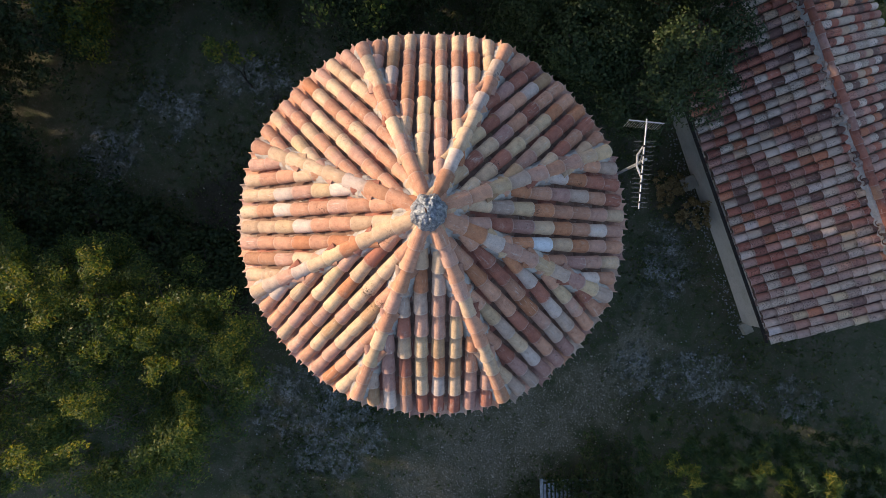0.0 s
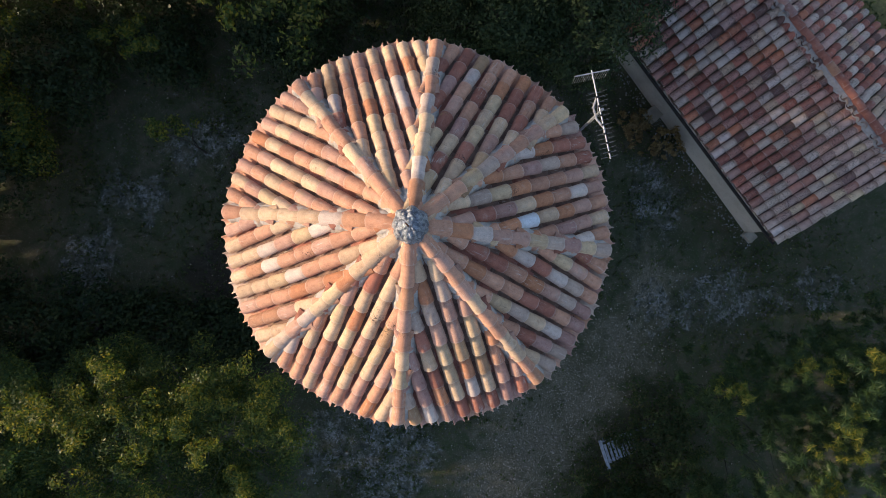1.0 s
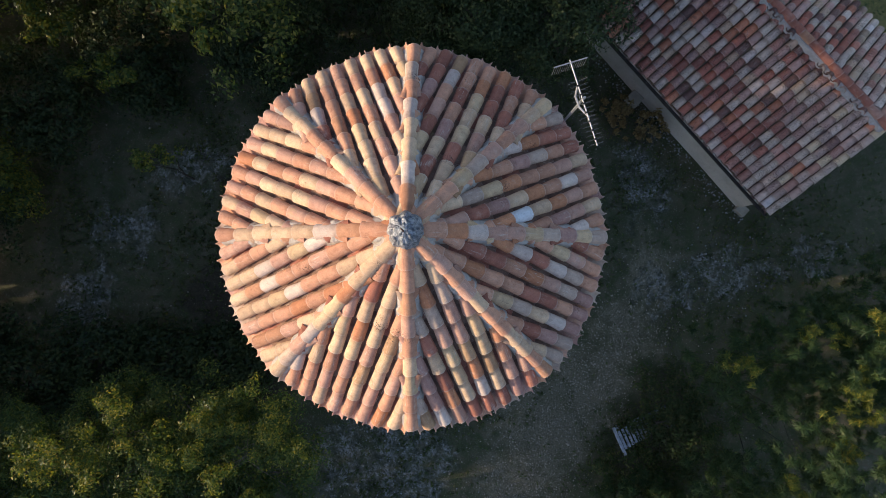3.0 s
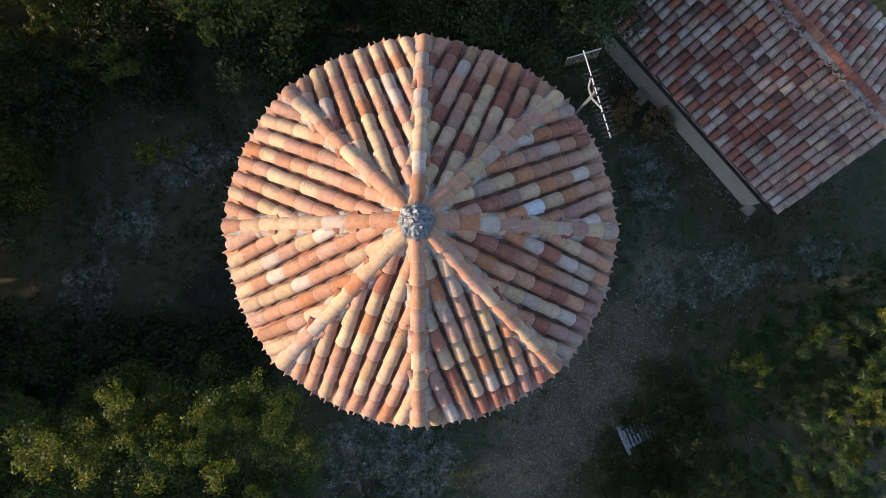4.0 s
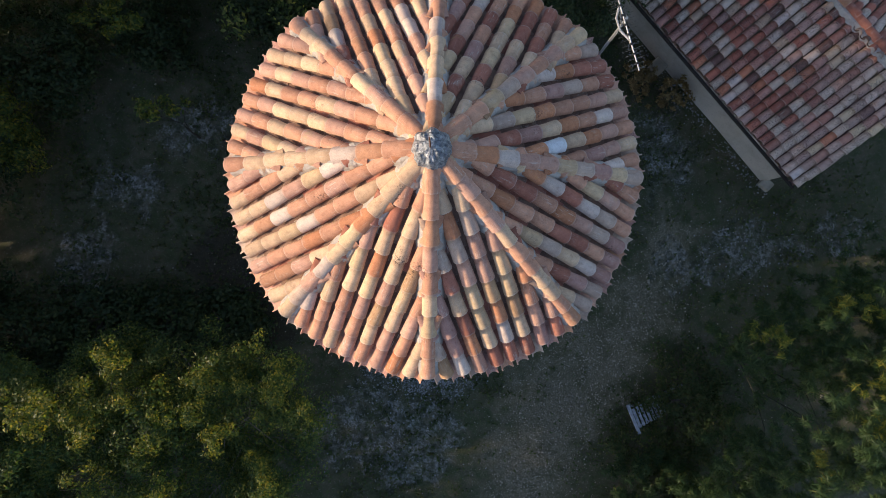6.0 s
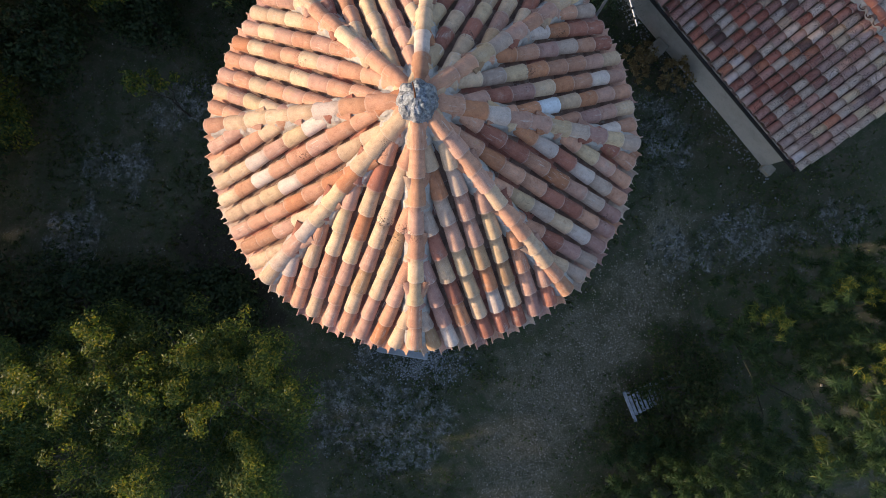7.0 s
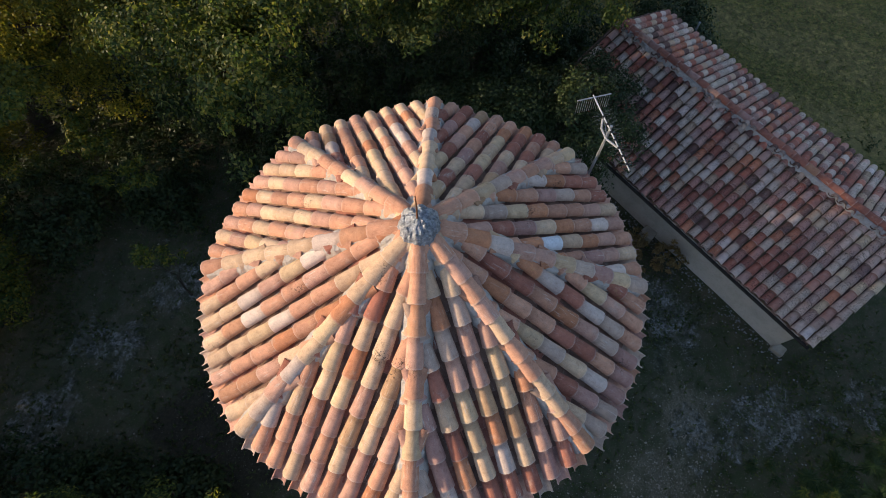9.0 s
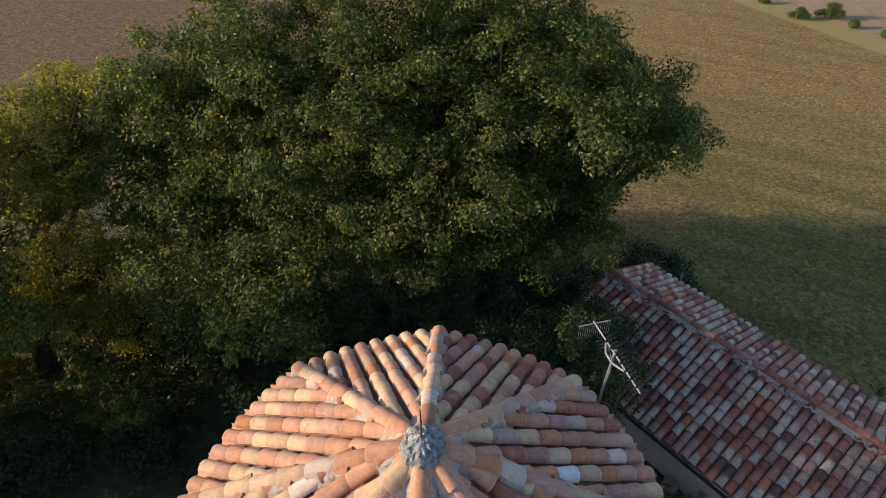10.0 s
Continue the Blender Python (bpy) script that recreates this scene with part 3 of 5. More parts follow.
def tree(name, foot, lobes, label, leaf, clumps, per, spread=0.34, length=0.10, width=0.06, trunk=0.22, seed=1, radial=False, twigs=26, bark=None, category="tree", lean=(0, 0), fork=0.32, group="", shell=0.45, tufts=0, tuft_size=(0.4, 0.7), tips=(), tip_leaf=None, fill=0.33):
    rng = np.random.default_rng(seed)
    rnd = random.Random(seed)
    bark = bark or BARK
    t = thing(name, foot, label, category, group)
    foot = Vector(foot)
    mid = Vector(np.mean(np.array(lobes)[:, :3], 0))
    head = foot.lerp(Vector((mid.x, mid.y, mid.z)), fork)
    head.z = max(0.6, mid.z * fork)
    head += Vector((lean[0], lean[1], 0))
    bm = bmesh.new()
    tube(bm, [foot - Vector((0, 0, 0.15)), foot + Vector((0.03, 0.02, 0.25)), foot.lerp(head, 0.55) + Vector((rnd.uniform(-.1, .1), rnd.uniform(-.1, .1), 0)), head],
         [trunk * 1.5, trunk * 1.05, trunk * 0.9, trunk * 0.8], 9)
    part("trunk", bm, bark, t, smooth=60)
    masses = lobes
    if tufts:
        at_, way = clumps_on(rng, [(*q[:3], *(0.86 * k for k in q[3:])) for q in lobes], tufts, -0.35)
        sizes = rng.uniform(*tuft_size, tufts)
        masses = [(*c, r * rng.uniform(0.9, 1.4), r * rng.uniform(0.9, 1.4), r * 0.75) for c, r in zip(at_, sizes)]
    centres, outs = clumps_on(rng, masses, clumps)
    if tufts:
        inner, way = clumps_on(rng, [(*q[:3], *(0.62 * k for k in q[3:])) for q in lobes], int(clumps * fill), -0.8)
        centres, outs = np.concatenate([centres, inner]), np.concatenate([outs, way])
    for lobe in lobes:
        bm = bmesh.new()
        end = Vector(lobe[:3]) + Vector((0, 0, lobe[5] * 0.25))
        bend = head.lerp(end, 0.5) + Vector((rnd.uniform(-.4, .4), rnd.uniform(-.4, .4), rnd.uniform(-.5, .2)))
        tube(bm, [head - Vector((0, 0, 0.2)), head.lerp(bend, 0.5) + Vector((0, 0, 0.1)), bend, bend.lerp(end, 0.6), end],
             [trunk * 0.62, trunk * 0.5, trunk * 0.38, trunk * 0.24, trunk * 0.1], 7)
        dist = np.linalg.norm((centres - np.array(lobe[:3])) / np.array(lobe[3:6]), axis=1)
        mine = np.where(dist < 1.25)[0]
        for k in rng.permutation(mine)[:twigs]:
            tip, start = Vector(centres[k]), bend.lerp(end, rnd.uniform(0.0, 1.0))
            m1 = start.lerp(tip, 0.5) + Vector((rnd.uniform(-.25, .25), rnd.uniform(-.25, .25), rnd.uniform(-.1, .25)))
            w = trunk * rnd.uniform(0.07, 0.16)
            tube(bm, [start, m1, tip], [w, w * 0.7, w * 0.25], 5)
        tagged(part("bough", bm, bark, t, smooth=60), kind="stuff")
    v, q = leaf_cloud(rng, centres, outs, per, spread, length, width, radial, shell=shell)
    mesh = arrays_mesh("crown", v, q)
    link("crown", mesh, leaf, t)
    # tufts in a lighter leaf paint the sun onto parts of the crown
    for x, y, z, r in tips:
        bits = [(x + r * rng.normal() * 0.8, y + r * rng.normal() * 0.8, z - r * abs(rng.normal()) * 0.6, r * rng.uniform(0.4, 0.8), r * rng.uniform(0.4, 0.8), r * rng.uniform(0.3, 0.6)) for _ in range(5)]
        c, o = clumps_on(rng, bits, max(8, int(70 * r)))
        v, q = leaf_cloud(rng, c, o, 46, 0.17, length * 0.9, width * 1.05, radial, shell=0.4)
        tuft = link("leaf_tuft", arrays_mesh("leaf_tuft", v, q), tip_leaf or SUN_TINT_LEAF, t)
        tagged(tuft, "tuft of leaves coloured lighter yellow-green for the sun on it", kind="stuff")
    return t


def build_trees():
    # the large oak behind the tower
    tree("oak_tree", (1.5, 11.5, 0), [(1.2, 11.0, 7.0, 5.0, 4.2, 4.2), (5.4, 11.8, 7.7, 1.2, 1.4, 0.9), (3.9, 11.9, 8.3, 2.3, 2.6, 1.9), (6.8, 11.9, 7.1, 0.9, 0.9, 0.5), (5.3, 11.7, 6.5, 0.5, 0.6, 0.35), (4.3, 11.2, 5.5, 0.6, 0.9, 0.8), (2.5, 12.0, 5.6, 1.3, 1.2, 1.2), (-3.2, 10.8, 7.0, 4.0, 3.8, 3.9), (-0.9, 8.4, 6.0, 2.4, 1.9, 1.7), (2.6, 9.2, 5.2, 1.8, 1.6, 1.6), (3.8, 10.6, 5.9, 1.5, 1.3, 1.2), (-1.0, 12.6, 9.6, 4.2, 2.6, 2.6), (2.6, 13.0, 9.2, 2.5, 2.2, 2.2)],
         "large dark green oak tree with a broad dense crown", OAK_LEAF, 1850, 116, 0.40, 0.108, 0.053, 0.42, 3, shell=0.34, tufts=300, tuft_size=(0.5, 0.95), fill=0.36,
         tips=[(-1.3, 7.9, 5.4, 0.7), (-2.5, 8.2, 6.9, 0.7), (-0.6, 8.6, 8.6, 0.7), (-4.4, 8.0, 8.0, 0.7), (1.0, 8.4, 7.6, 0.6)], tip_leaf=YOUNG_LEAF)
    tree("oak_tree", (-7.5, 11.0, 0), [(-7.4, 11.4, 6.0, 3.6, 3.4, 3.4), (-5.8, 7.8, 4.6, 2.2, 2.0, 1.8), (-4.4, 5.6, 5.4, 1.6, 1.3, 1.4), (-6.4, 12.2, 8.2, 3.0, 2.4, 2.4)],
         "dark green oak tree in the shade of the grove", OAK_LEAF, 900, 95, 0.44, 0.112, 0.056, 0.30, 4, tufts=160, tuft_size=(0.6, 1.0), tips=[(-8.0, 4.6, 3.0, 0.3), (-4.6, 4.6, 6.0, 0.35), (-10.4, 8.8, 4.4, 0.4)])
    # leaf colour brightened to gold to carry the sun on this oak
    tree("oak_tree", (-13.4, 7.9, 0), [(-11.2, 11.8, 5.8, 2.6, 2.4, 2.6), (-9.8, 8.6, 3.8, 1.8, 1.7, 1.4), (-13.0, 8.6, 6.2, 2.8, 2.4, 2.4), (-15.8, 11.5, 5.2, 1.7, 1.8, 1.5), (-10.8, 11.6, 8.0, 1.5, 1.3, 1.1), (-12.4, 5.8, 5.2, 1.9, 1.6, 1.6), (-13.8, 13.4, 5.2, 2.2, 1.8, 1.7), (-15.0, 7.0, 3.6, 2.0, 2.0, 1.6), (-11.6, 9.4, 3.2, 1.8, 1.6, 1.4), (-10.6, 6.0, 4.6, 1.3, 1.2, 1.1)],
         "oak tree with a dark leaning trunk, leaves coloured as sunlit", BRIGHT_SUN_LEAF, 820, 96, 0.46, 0.108, 0.052, 0.32, 5, lean=(-1.2, 0.6), tufts=110, tuft_size=(0.6, 1.0), tips=[(-11.0, 11.0, 7.4, 0.8), (-12.0, 9.5, 6.0, 0.8), (-11.8, 12.0, 6.8, 0.9), (-12.8, 10.5, 5.0, 0.8), (-10.9, 8.8, 4.0, 0.6), (-12.3, 8.0, 3.2, 0.6), (-9.6, 9.6, 5.6, 0.6), (-12.0, 4.4, 2.5, 0.5), (-10.6, 6.0, 2.4, 0.5), (-10.2, 5.6, 2.3, 0.45), (-10.6, 5.2, 5.2, 0.5), (-11.5, 6.2, 5.8, 0.6), (-12.8, 4.6, 5.0, 0.6), (-13.4, 6.2, 6.4, 0.7), (-14.2, 8.6, 7.6, 0.7), (-12.4, 7.4, 6.6, 0.6)])
    # brush under the grove, part of it added to fill shade and block sun
    for n, (x, y, r, h) in enumerate(((-11.6, 4.6, 1.5, 1.8), (-14.8, 5.8, 1.2, 1.2), (-15.8, 10.8, 1.4, 1.4), (-13.6, 1.8, 1.7, 2.8), (-14.6, -0.4, 1.7, 3.4), (-13.2, -2.6, 1.6, 2.6), (-12.6, -5.6, 1.7, 2.4), (-11.2, -9.6, 1.6, 2.6), (-9.6, -3.3, 1.5, 1.2), (-11.4, -3.9, 1.6, 1.6), (-7.6, -3.3, 1.3, 0.9), (-5.9, -3.2, 1.0, 0.7), (-9.0, 6.0, 1.5, 1.3), (-15.5, 4.0, 1.6, 2.2), (-5.0, 6.2, 1.5, 1.5), (-16.5, -9.0, 2.2, 3.2), (-11.5, 8.8, 1.8, 2.0), (0.6, 6.0, 1.3, 1.6), (2.6, 8.8, 1.5, 2.2), (-1.2, 8.8, 2.0, 3.6), (0.8, 9.6, 1.8, 3.2), (-3.6, 8.4, 1.8, 3.2), (4.4, 9.4, 1.3, 1.8), (8.2, 13.6, 1.3, 1.0), (-2.2, 11.2, 1.8, 2.6), (1.4, 12.6, 1.9, 2.8), (3.6, 11.4, 1.5, 2.0), (-5.4, 10.0, 1.8, 2.6), (5.2, 12.0, 1.4, 1.6), (-8.4, 9.0, 1.6, 2.0), (-9.4, 14.4, 2.0, 3.2), (-6.2, 13.8, 2.0, 3.4), (-3.0, 14.6, 2.0, 3.4), (0.2, 14.8, 2.0, 3.2), (-12.4, 14.6, 1.9, 2.8))):
        tree("brush", (x, y, 0), [(x, y, h * 0.55, r, r * 0.9, h * 0.5), (x + r * 0.5, y - r * 0.6, h * 0.4, r * 0.7, r * 0.7, h * 0.4)],
             "dense green brush under the trees, leaves darkened for the shade", DARK_LEAF, 180, 40, 0.34, 0.12, 0.06, 0.05, 60 + n, category="brush", twigs=8, group="brush under the trees")
    # both bushes have the sunlight painted into their leaf colour
    tree("sunlit_bush", (-11.2, 8.4, 0), [(-12.2, 8.6, 1.7, 1.0, 1.0, 1.2), (-10.2, 8.2, 1.7, 1.1, 0.9, 1.1), (-11.2, 9.0, 2.6, 1.1, 1.0, 0.9), (-13.8, 9.0, 2.4, 1.0, 0.9, 1.0), (-14.6, 7.6, 1.2, 1.1, 1.0, 1.0), (-16.2, 8.4, 1.4, 1.3, 1.1, 1.2), (-15.0, 6.8, 0.6, 1.2, 0.9, 0.6), (-13.8, 7.0, 0.5, 0.9, 0.6, 0.5)], "bush round the leaning trunk, coloured yellow-green as if backlit", BRIGHT_SUN_LEAF, 520, 52, 0.3, 0.10, 0.05, 0.05, 78, category="bush", twigs=8)
    tree("sunlit_bush", (-12.6, 2.6, 0), [(-12.4, 2.4, 1.3, 1.0, 1.0, 1.0), (-13.2, 3.2, 1.6, 1.0, 0.9, 1.1), (-11.9, 1.6, 0.8, 0.7, 0.8, 0.6)], "bush at the edge of the grove, coloured sunlit yellow-green", SUN_TINT_LEAF, 220, 60, 0.3, 0.10, 0.05, 0.05, 77, category="bush", twigs=8)
    # lower tree between the tower and the low house
    tree("bay_tree", (3.4, 6.6, 0), [(3.0, 5.7, 3.6, 1.6, 1.3, 1.5), (4.5, 7.7, 2.5, 1.2, 1.3, 1.1), (1.2, 5.6, 3.4, 1.6, 1.3, 1.5)],
         "small dark evergreen tree beside the low house", DARK_LEAF, 520, 108, 0.34, 0.080, 0.045, 0.15, 6)
    # grove to the west, mostly out of view, placed and sized to cast shade
    for n, (x, y, h) in enumerate(((-15.6, -2.5, 6.8), (-17.5, 1.0, 9.2), (-17.0, -8.0, 5.0), (-19.0, -1.8, 10.2), (-18.0, -13.8, 9.0), (-22.5, -0.1, 12.9), (-24.0, -6.5, 8.4))):
        tree("oak_tree", (x, y, 0), [(x, y, h * 0.66, 2.9, 2.7, h * 0.36), (x + 1.2, y - 1.6, h * 0.5, 2.0, 1.9, h * 0.32), (x - 1.2, y + 1.5, h * 0.52, 2.1, 2.0, h * 0.34), (x, y, h * 0.3, 2.0, 2.0, h * 0.22)],
             "dark green oak of the mostly unseen grove, placed to shade the yard", OAK_LEAF, int(64 * h), 26, 0.46, 0.22, 0.16, 0.24, 20 + n, twigs=8, group="oaks of the grove")
    # out of view, added only to keep the sun off the eastern shrubs
    for n, (x, y) in enumerate(((-30.0, -9.0),)):
        tree("unseen_pine", (x, y, 0), [(x, y, 13.3, 3.2, 2.9, 1.3), (x + 1.5, y - 1.4, 13.1, 2.0, 1.9, 1.1)], "unseen umbrella pine added behind the grove to shade the shrubs", DARK_LEAF, 420, 44, 0.46, 0.17, 0.10, 0.24, 90 + n, twigs=6, fork=0.86, group="pines behind the grove")
    # oak before the tower, its tops in the sun
    tree("young_oak_tree", (-6.6, -6.3, 0), [(-4.0, -4.9, 3.5, 1.4, 1.4, 1.2), (-4.4, -3.9, 3.5, 1.3, 0.8, 1.0), (-7.2, -4.2, 3.4, 1.4, 0.9, 1.1), (-6.3, -4.9, 3.5, 1.7, 1.4, 1.2), (-8.6, -5.4, 3.3, 1.8, 1.7, 1.4), (-5.4, -7.4, 3.2, 2.1, 1.9, 1.4), (-8.4, -8.2, 3.3, 2.2, 1.9, 1.5), (-3.7, -6.7, 2.9, 1.4, 1.3, 1.0), (-10.6, -6.8, 3.2, 1.8, 1.9, 1.5)],
         "young oak with dark green leaves, sunlit tips coloured yellow-green", YOUNG_LEAF, 1150, 135, 0.30, 0.078, 0.030, 0.13, 7, bark=TWIG, twigs=14, shell=0.36, tufts=125, tuft_size=(0.30, 0.62), fill=0.06,
         tips=[(-5.8, -4.6, 4.90, 0.42), (-3.4, -3.6, 4.90, 0.42), (-7.1, -4.1, 4.90, 0.45), (-4.9, -3.9, 4.80, 0.34), (-6.9, -6.1, 4.80, 0.34), (-4.6, -5.0, 4.70, 0.40), (-5.5, -6.4, 4.80, 0.34), (-6.5, -8.5, 5.00, 0.50), (-3.7, -5.9, 4.40, 0.36),
               (-6.1, -7.8, 5.00, 0.42), (-8.2, -4.7, 5.00, 0.48), (-5.2, -4.4, 4.50, 0.36), (-7.6, -5.0, 4.80, 0.40), (-8.8, -7.2, 5.10, 0.45), (-10.4, -6.2, 5.00, 0.50), (-3.1, -4.6, 4.40, 0.32), (-7.6, -8.9, 5.00, 0.45), (-10.9, -5.7, 5.1, 0.55), (-11.5, -6.6, 5.1, 0.6), (-9.8, -7.4, 5.0, 0.5), (-9.4, -5.6, 5.0, 0.45)])
    # tall narrow-leaved shrubs on the other side
    tree("narrow_leaved_shrub", (8.6, -3.6, 0), [(7.5, -2.8, 3.4, 0.8, 0.9, 1.4), (8.8, -4.7, 3.5, 1.5, 1.5, 1.8), (9.7, -2.4, 3.3, 1.4, 1.2, 1.6), (11.8, -3.0, 1.6, 1.6, 1.5, 1.4), (13.4, -4.4, 1.4, 1.8, 1.6, 1.3), (10.6, -4.8, 4.4, 1.8, 1.7, 1.9), (7.9, -6.2, 3.0, 1.2, 1.2, 1.4)],
         "tall shrub with long narrow leaves, sunlit tips coloured yellow", LANCE_LEAF, 820, 96, 0.30, 0.165, 0.017, 0.03, 8, True, tips=[(7.3, -2.6, 4.7, 0.2), (8.9, -1.9, 4.4, 0.2), (9.6, -1.9, 4.4, 0.18), (10.6, -1.6, 4.6, 0.26), (9.7, -3.8, 4.9, 0.34), (10.0, -3.3, 4.9, 0.3), (9.6, -4.5, 4.9, 0.26), (8.5, -5.3, 4.6, 0.2), (7.5, -2.9, 4.7, 0.18)], twigs=3, fork=0.18, bark=GREEN_BARK, category="shrub")
    tree("narrow_leaved_shrub", (7.4, -8.0, 0), [(6.6, -7.6, 0.9, 1.5, 1.2, 0.9), (8.4, -8.0, 1.7, 1.8, 1.5, 1.3), (5.4, -9.2, 0.9, 1.2, 1.0, 0.8)],
         "leafy green shrub beside the path", LANCE_LEAF, 560, 84, 0.32, 0.11, 0.021, 0.03, 9, True, twigs=3, fork=0.18, bark=GREEN_BARK, category="shrub")
    tree("narrow_leaved_shrub", (12.6, -2.6, 0), [(12.2, -1.5, 2.5, 1.5, 1.4, 1.5), (13.2, -3.4, 2.9, 1.7, 1.6, 1.7), (14.6, -1.8, 2.2, 1.6, 1.5, 1.4)],
         "leafy green shrub beside the path", LANCE_LEAF, 500, 80, 0.30, 0.11, 0.021, 0.03, 13, True, twigs=3, fork=0.18, bark=GREEN_BARK, category="shrub")
    tree("bramble_bush", (6.9, -4.9, 0), [(7.5, -4.5, 0.25, 1.2, 0.9, 0.30), (8.0, -5.8, 0.35, 1.2, 1.1, 0.40), (6.2, -6.5, 0.28, 1.0, 0.7, 0.30), (6.7, -5.3, 0.40, 0.7, 0.5, 0.20), (7.3, -3.6, 0.2, 0.8, 0.6, 0.2), (7.0, -7.2, 0.3, 0.9, 0.7, 0.3)],
         "low dark bramble bush over the rubble", WEED, 380, 40, 0.22, 0.08, 0.05, 0.03, 10, category="bush", twigs=8)
    tree("sapling", (-7.1, 2.2, 0), [(-7.15, 2.2, 2.8, 0.22, 0.22, 0.3), (-6.8, 2.5, 2.2, 0.3, 0.3, 0.3)], "thin sapling with leaves coloured sunlit yellow", SUN_TINT_LEAF, 22, 34, 0.16, 0.09, 0.045, 0.03, 11, category="sapling", twigs=5)
    tree("dry_shrub", (6.6, 3.9, 0), [(6.6, 3.9, 0.45, 0.8, 0.5, 0.4), (5.9, 4.3, 0.4, 0.5, 0.4, 0.35)], "low dry golden shrub by the wall", DRY, 90, 40, 0.2, 0.10, 0.03, 0.02, 12, True, category="shrub", twigs=6)
    tree("dry_shrub", (8.0, 15.0, 0), [(8.0, 15.0, 0.7, 0.7, 0.6, 0.6), (7.2, 15.6, 0.6, 0.6, 0.5, 0.5)], "bare dry shrub at the edge of the meadow", DRY, 40, 26, 0.3, 0.12, 0.03, 0.03, 14, True, category="shrub", twigs=18)
    for n, (x, y, r) in enumerate(((29.4, 54.6, 0.3), (30.6, 49.8, 0.4), (33.6, 50.2, 0.6), (34.2, 47.4, 0.25), (35.6, 45.0, 0.22))):
        tree("hedge_bush", (x, y, 0), [(x, y, r * 1.1, r * 0.8, r * 0.8, r * 1.1), (x + r * 1.1, y - r * 0.6, r * 0.6, r * 0.7, r * 0.7, r * 0.6), (x - r * 1.3, y + r * 0.5, r * 0.5, r * 0.8, r * 0.6, r * 0.5)], "ragged olive green bush on the field margin", YOUNG_LEAF, 130, 36, 0.34, 0.12, 0.06, 0.07, 40 + n, category="bush", twigs=6, group="bushes on the field margin")


build_trees()


def build_weeds():
    rng = np.random.default_rng(5)
    spots = np.stack([rng.uniform(-12, 15, 1500), rng.uniform(-11, 9, 1500)], 1)
    spots = spots[np.sin(spots[:, 0] * 1.1 + 2) + np.sin(spots[:, 1] * 1.3 + spots[:, 0] * 0.6) + rng.normal(size=1500) * 0.6 > -0.2]
    size = rng.uniform(0.08, 0.34, len(spots))
    many = (size * 48).astype(int) + 3
    c = np.repeat(spots, many, 0) + rng.normal(size=(many.sum(), 2)) * np.repeat(size, many)[:, None]
    c = np.concatenate([c, np.stack([rng.uniform(-12, 15, 6000), rng.uniform(-11, 9, 6000)], 1)])
    c = np.concatenate([c, np.zeros((len(c), 1))], 1)
    keep = np.hypot(c[:, 0], c[:, 1]) > 3.1
    along = (c[:, 0] - 9.8) * -0.67 + (c[:, 1] - 1.0) * 0.742
    across = (c[:, 0] - 9.8) * 0.742 + (c[:, 1] - 1.0) * 0.67
    keep &= ~((across > -0.1) & (across < 6.2) & (along > -0.2) & (along < 10.4))
    keep &= ~((np.abs(c[:, 0] + 0.7) < 1.1) & (np.abs(c[:, 1] + 3.8) < 1.1))
    lane = np.array([(3.0, -8.0), (3.4, -6.4), (4.2, -5.0), (5.3, -3.8), (6.4, -2.2), (3.2, -4.2)])
    trodden = np.min(np.hypot(c[:, :1] - lane[:, 0], c[:, 1:2] - lane[:, 1]), 1) < 1.0 + 0.5 * rng.random(len(c))
    keep &= ~(trodden & (rng.random(len(c)) < 0.85))
    c = c[keep]
    c[:, 2] = 0.06
    v, q = leaf_cloud(rng, c, np.tile([0, 0, 1.0], (len(c), 1)), 6, 0.10, 0.085, 0.024, True, 0.6)
    v[:, 2] = np.maximum(v[:, 2], 0.004)
    tagged(link("weeds", arrays_mesh("weeds", v, q), WEED), "low dark weeds and grass tufts over the yard", "weeds", kind="stuff")
    n = 7500
    c = np.stack([rng.uniform(6, 24, n), rng.uniform(9, 17.5, n), np.full(n, 0.05)], 1)
    along = (c[:, 0] - 9.8) * -0.67 + (c[:, 1] - 1.0) * 0.742
    across = (c[:, 0] - 9.8) * 0.742 + (c[:, 1] - 1.0) * 0.67
    c = c[(across > 6.6) | (along > 10.8)]
    v, q = leaf_cloud(rng, c, np.tile([0, 0, 1.0], (len(c), 1)), 6, 0.12, 0.10, 0.012, True, 0.35)
    v[:, 2] = np.maximum(v[:, 2], 0.004)
    tagged(link("meadow_grass", arrays_mesh("meadow_grass", v, q), MEADOW), "short green meadow grass behind the low house", "grass", kind="stuff")


build_weeds()

# ---------------------------------------------------------------- the tower
CX, CY = 0.06, 0.04
SLOPE = 0.617
ALPHA = math.atan(SLOPE)
DECK = 9.72
EAVE = 3.0
PITCH, STEP = 0.25, 0.376


def slope_point(phi, d, u, lift=0.0):
    """A point on a slope of the tower's roof: d out from the axis, u across, lift along the normal."""
    n = Vector((math.cos(phi) * math.sin(ALPHA), math.sin(phi) * math.sin(ALPHA), math.cos(ALPHA)))
    return Vector((CX + math.cos(phi) * d + math.sin(phi) * u, CY + math.sin(phi) * d - math.cos(phi) * u, DECK - SLOPE * d)) + n * lift


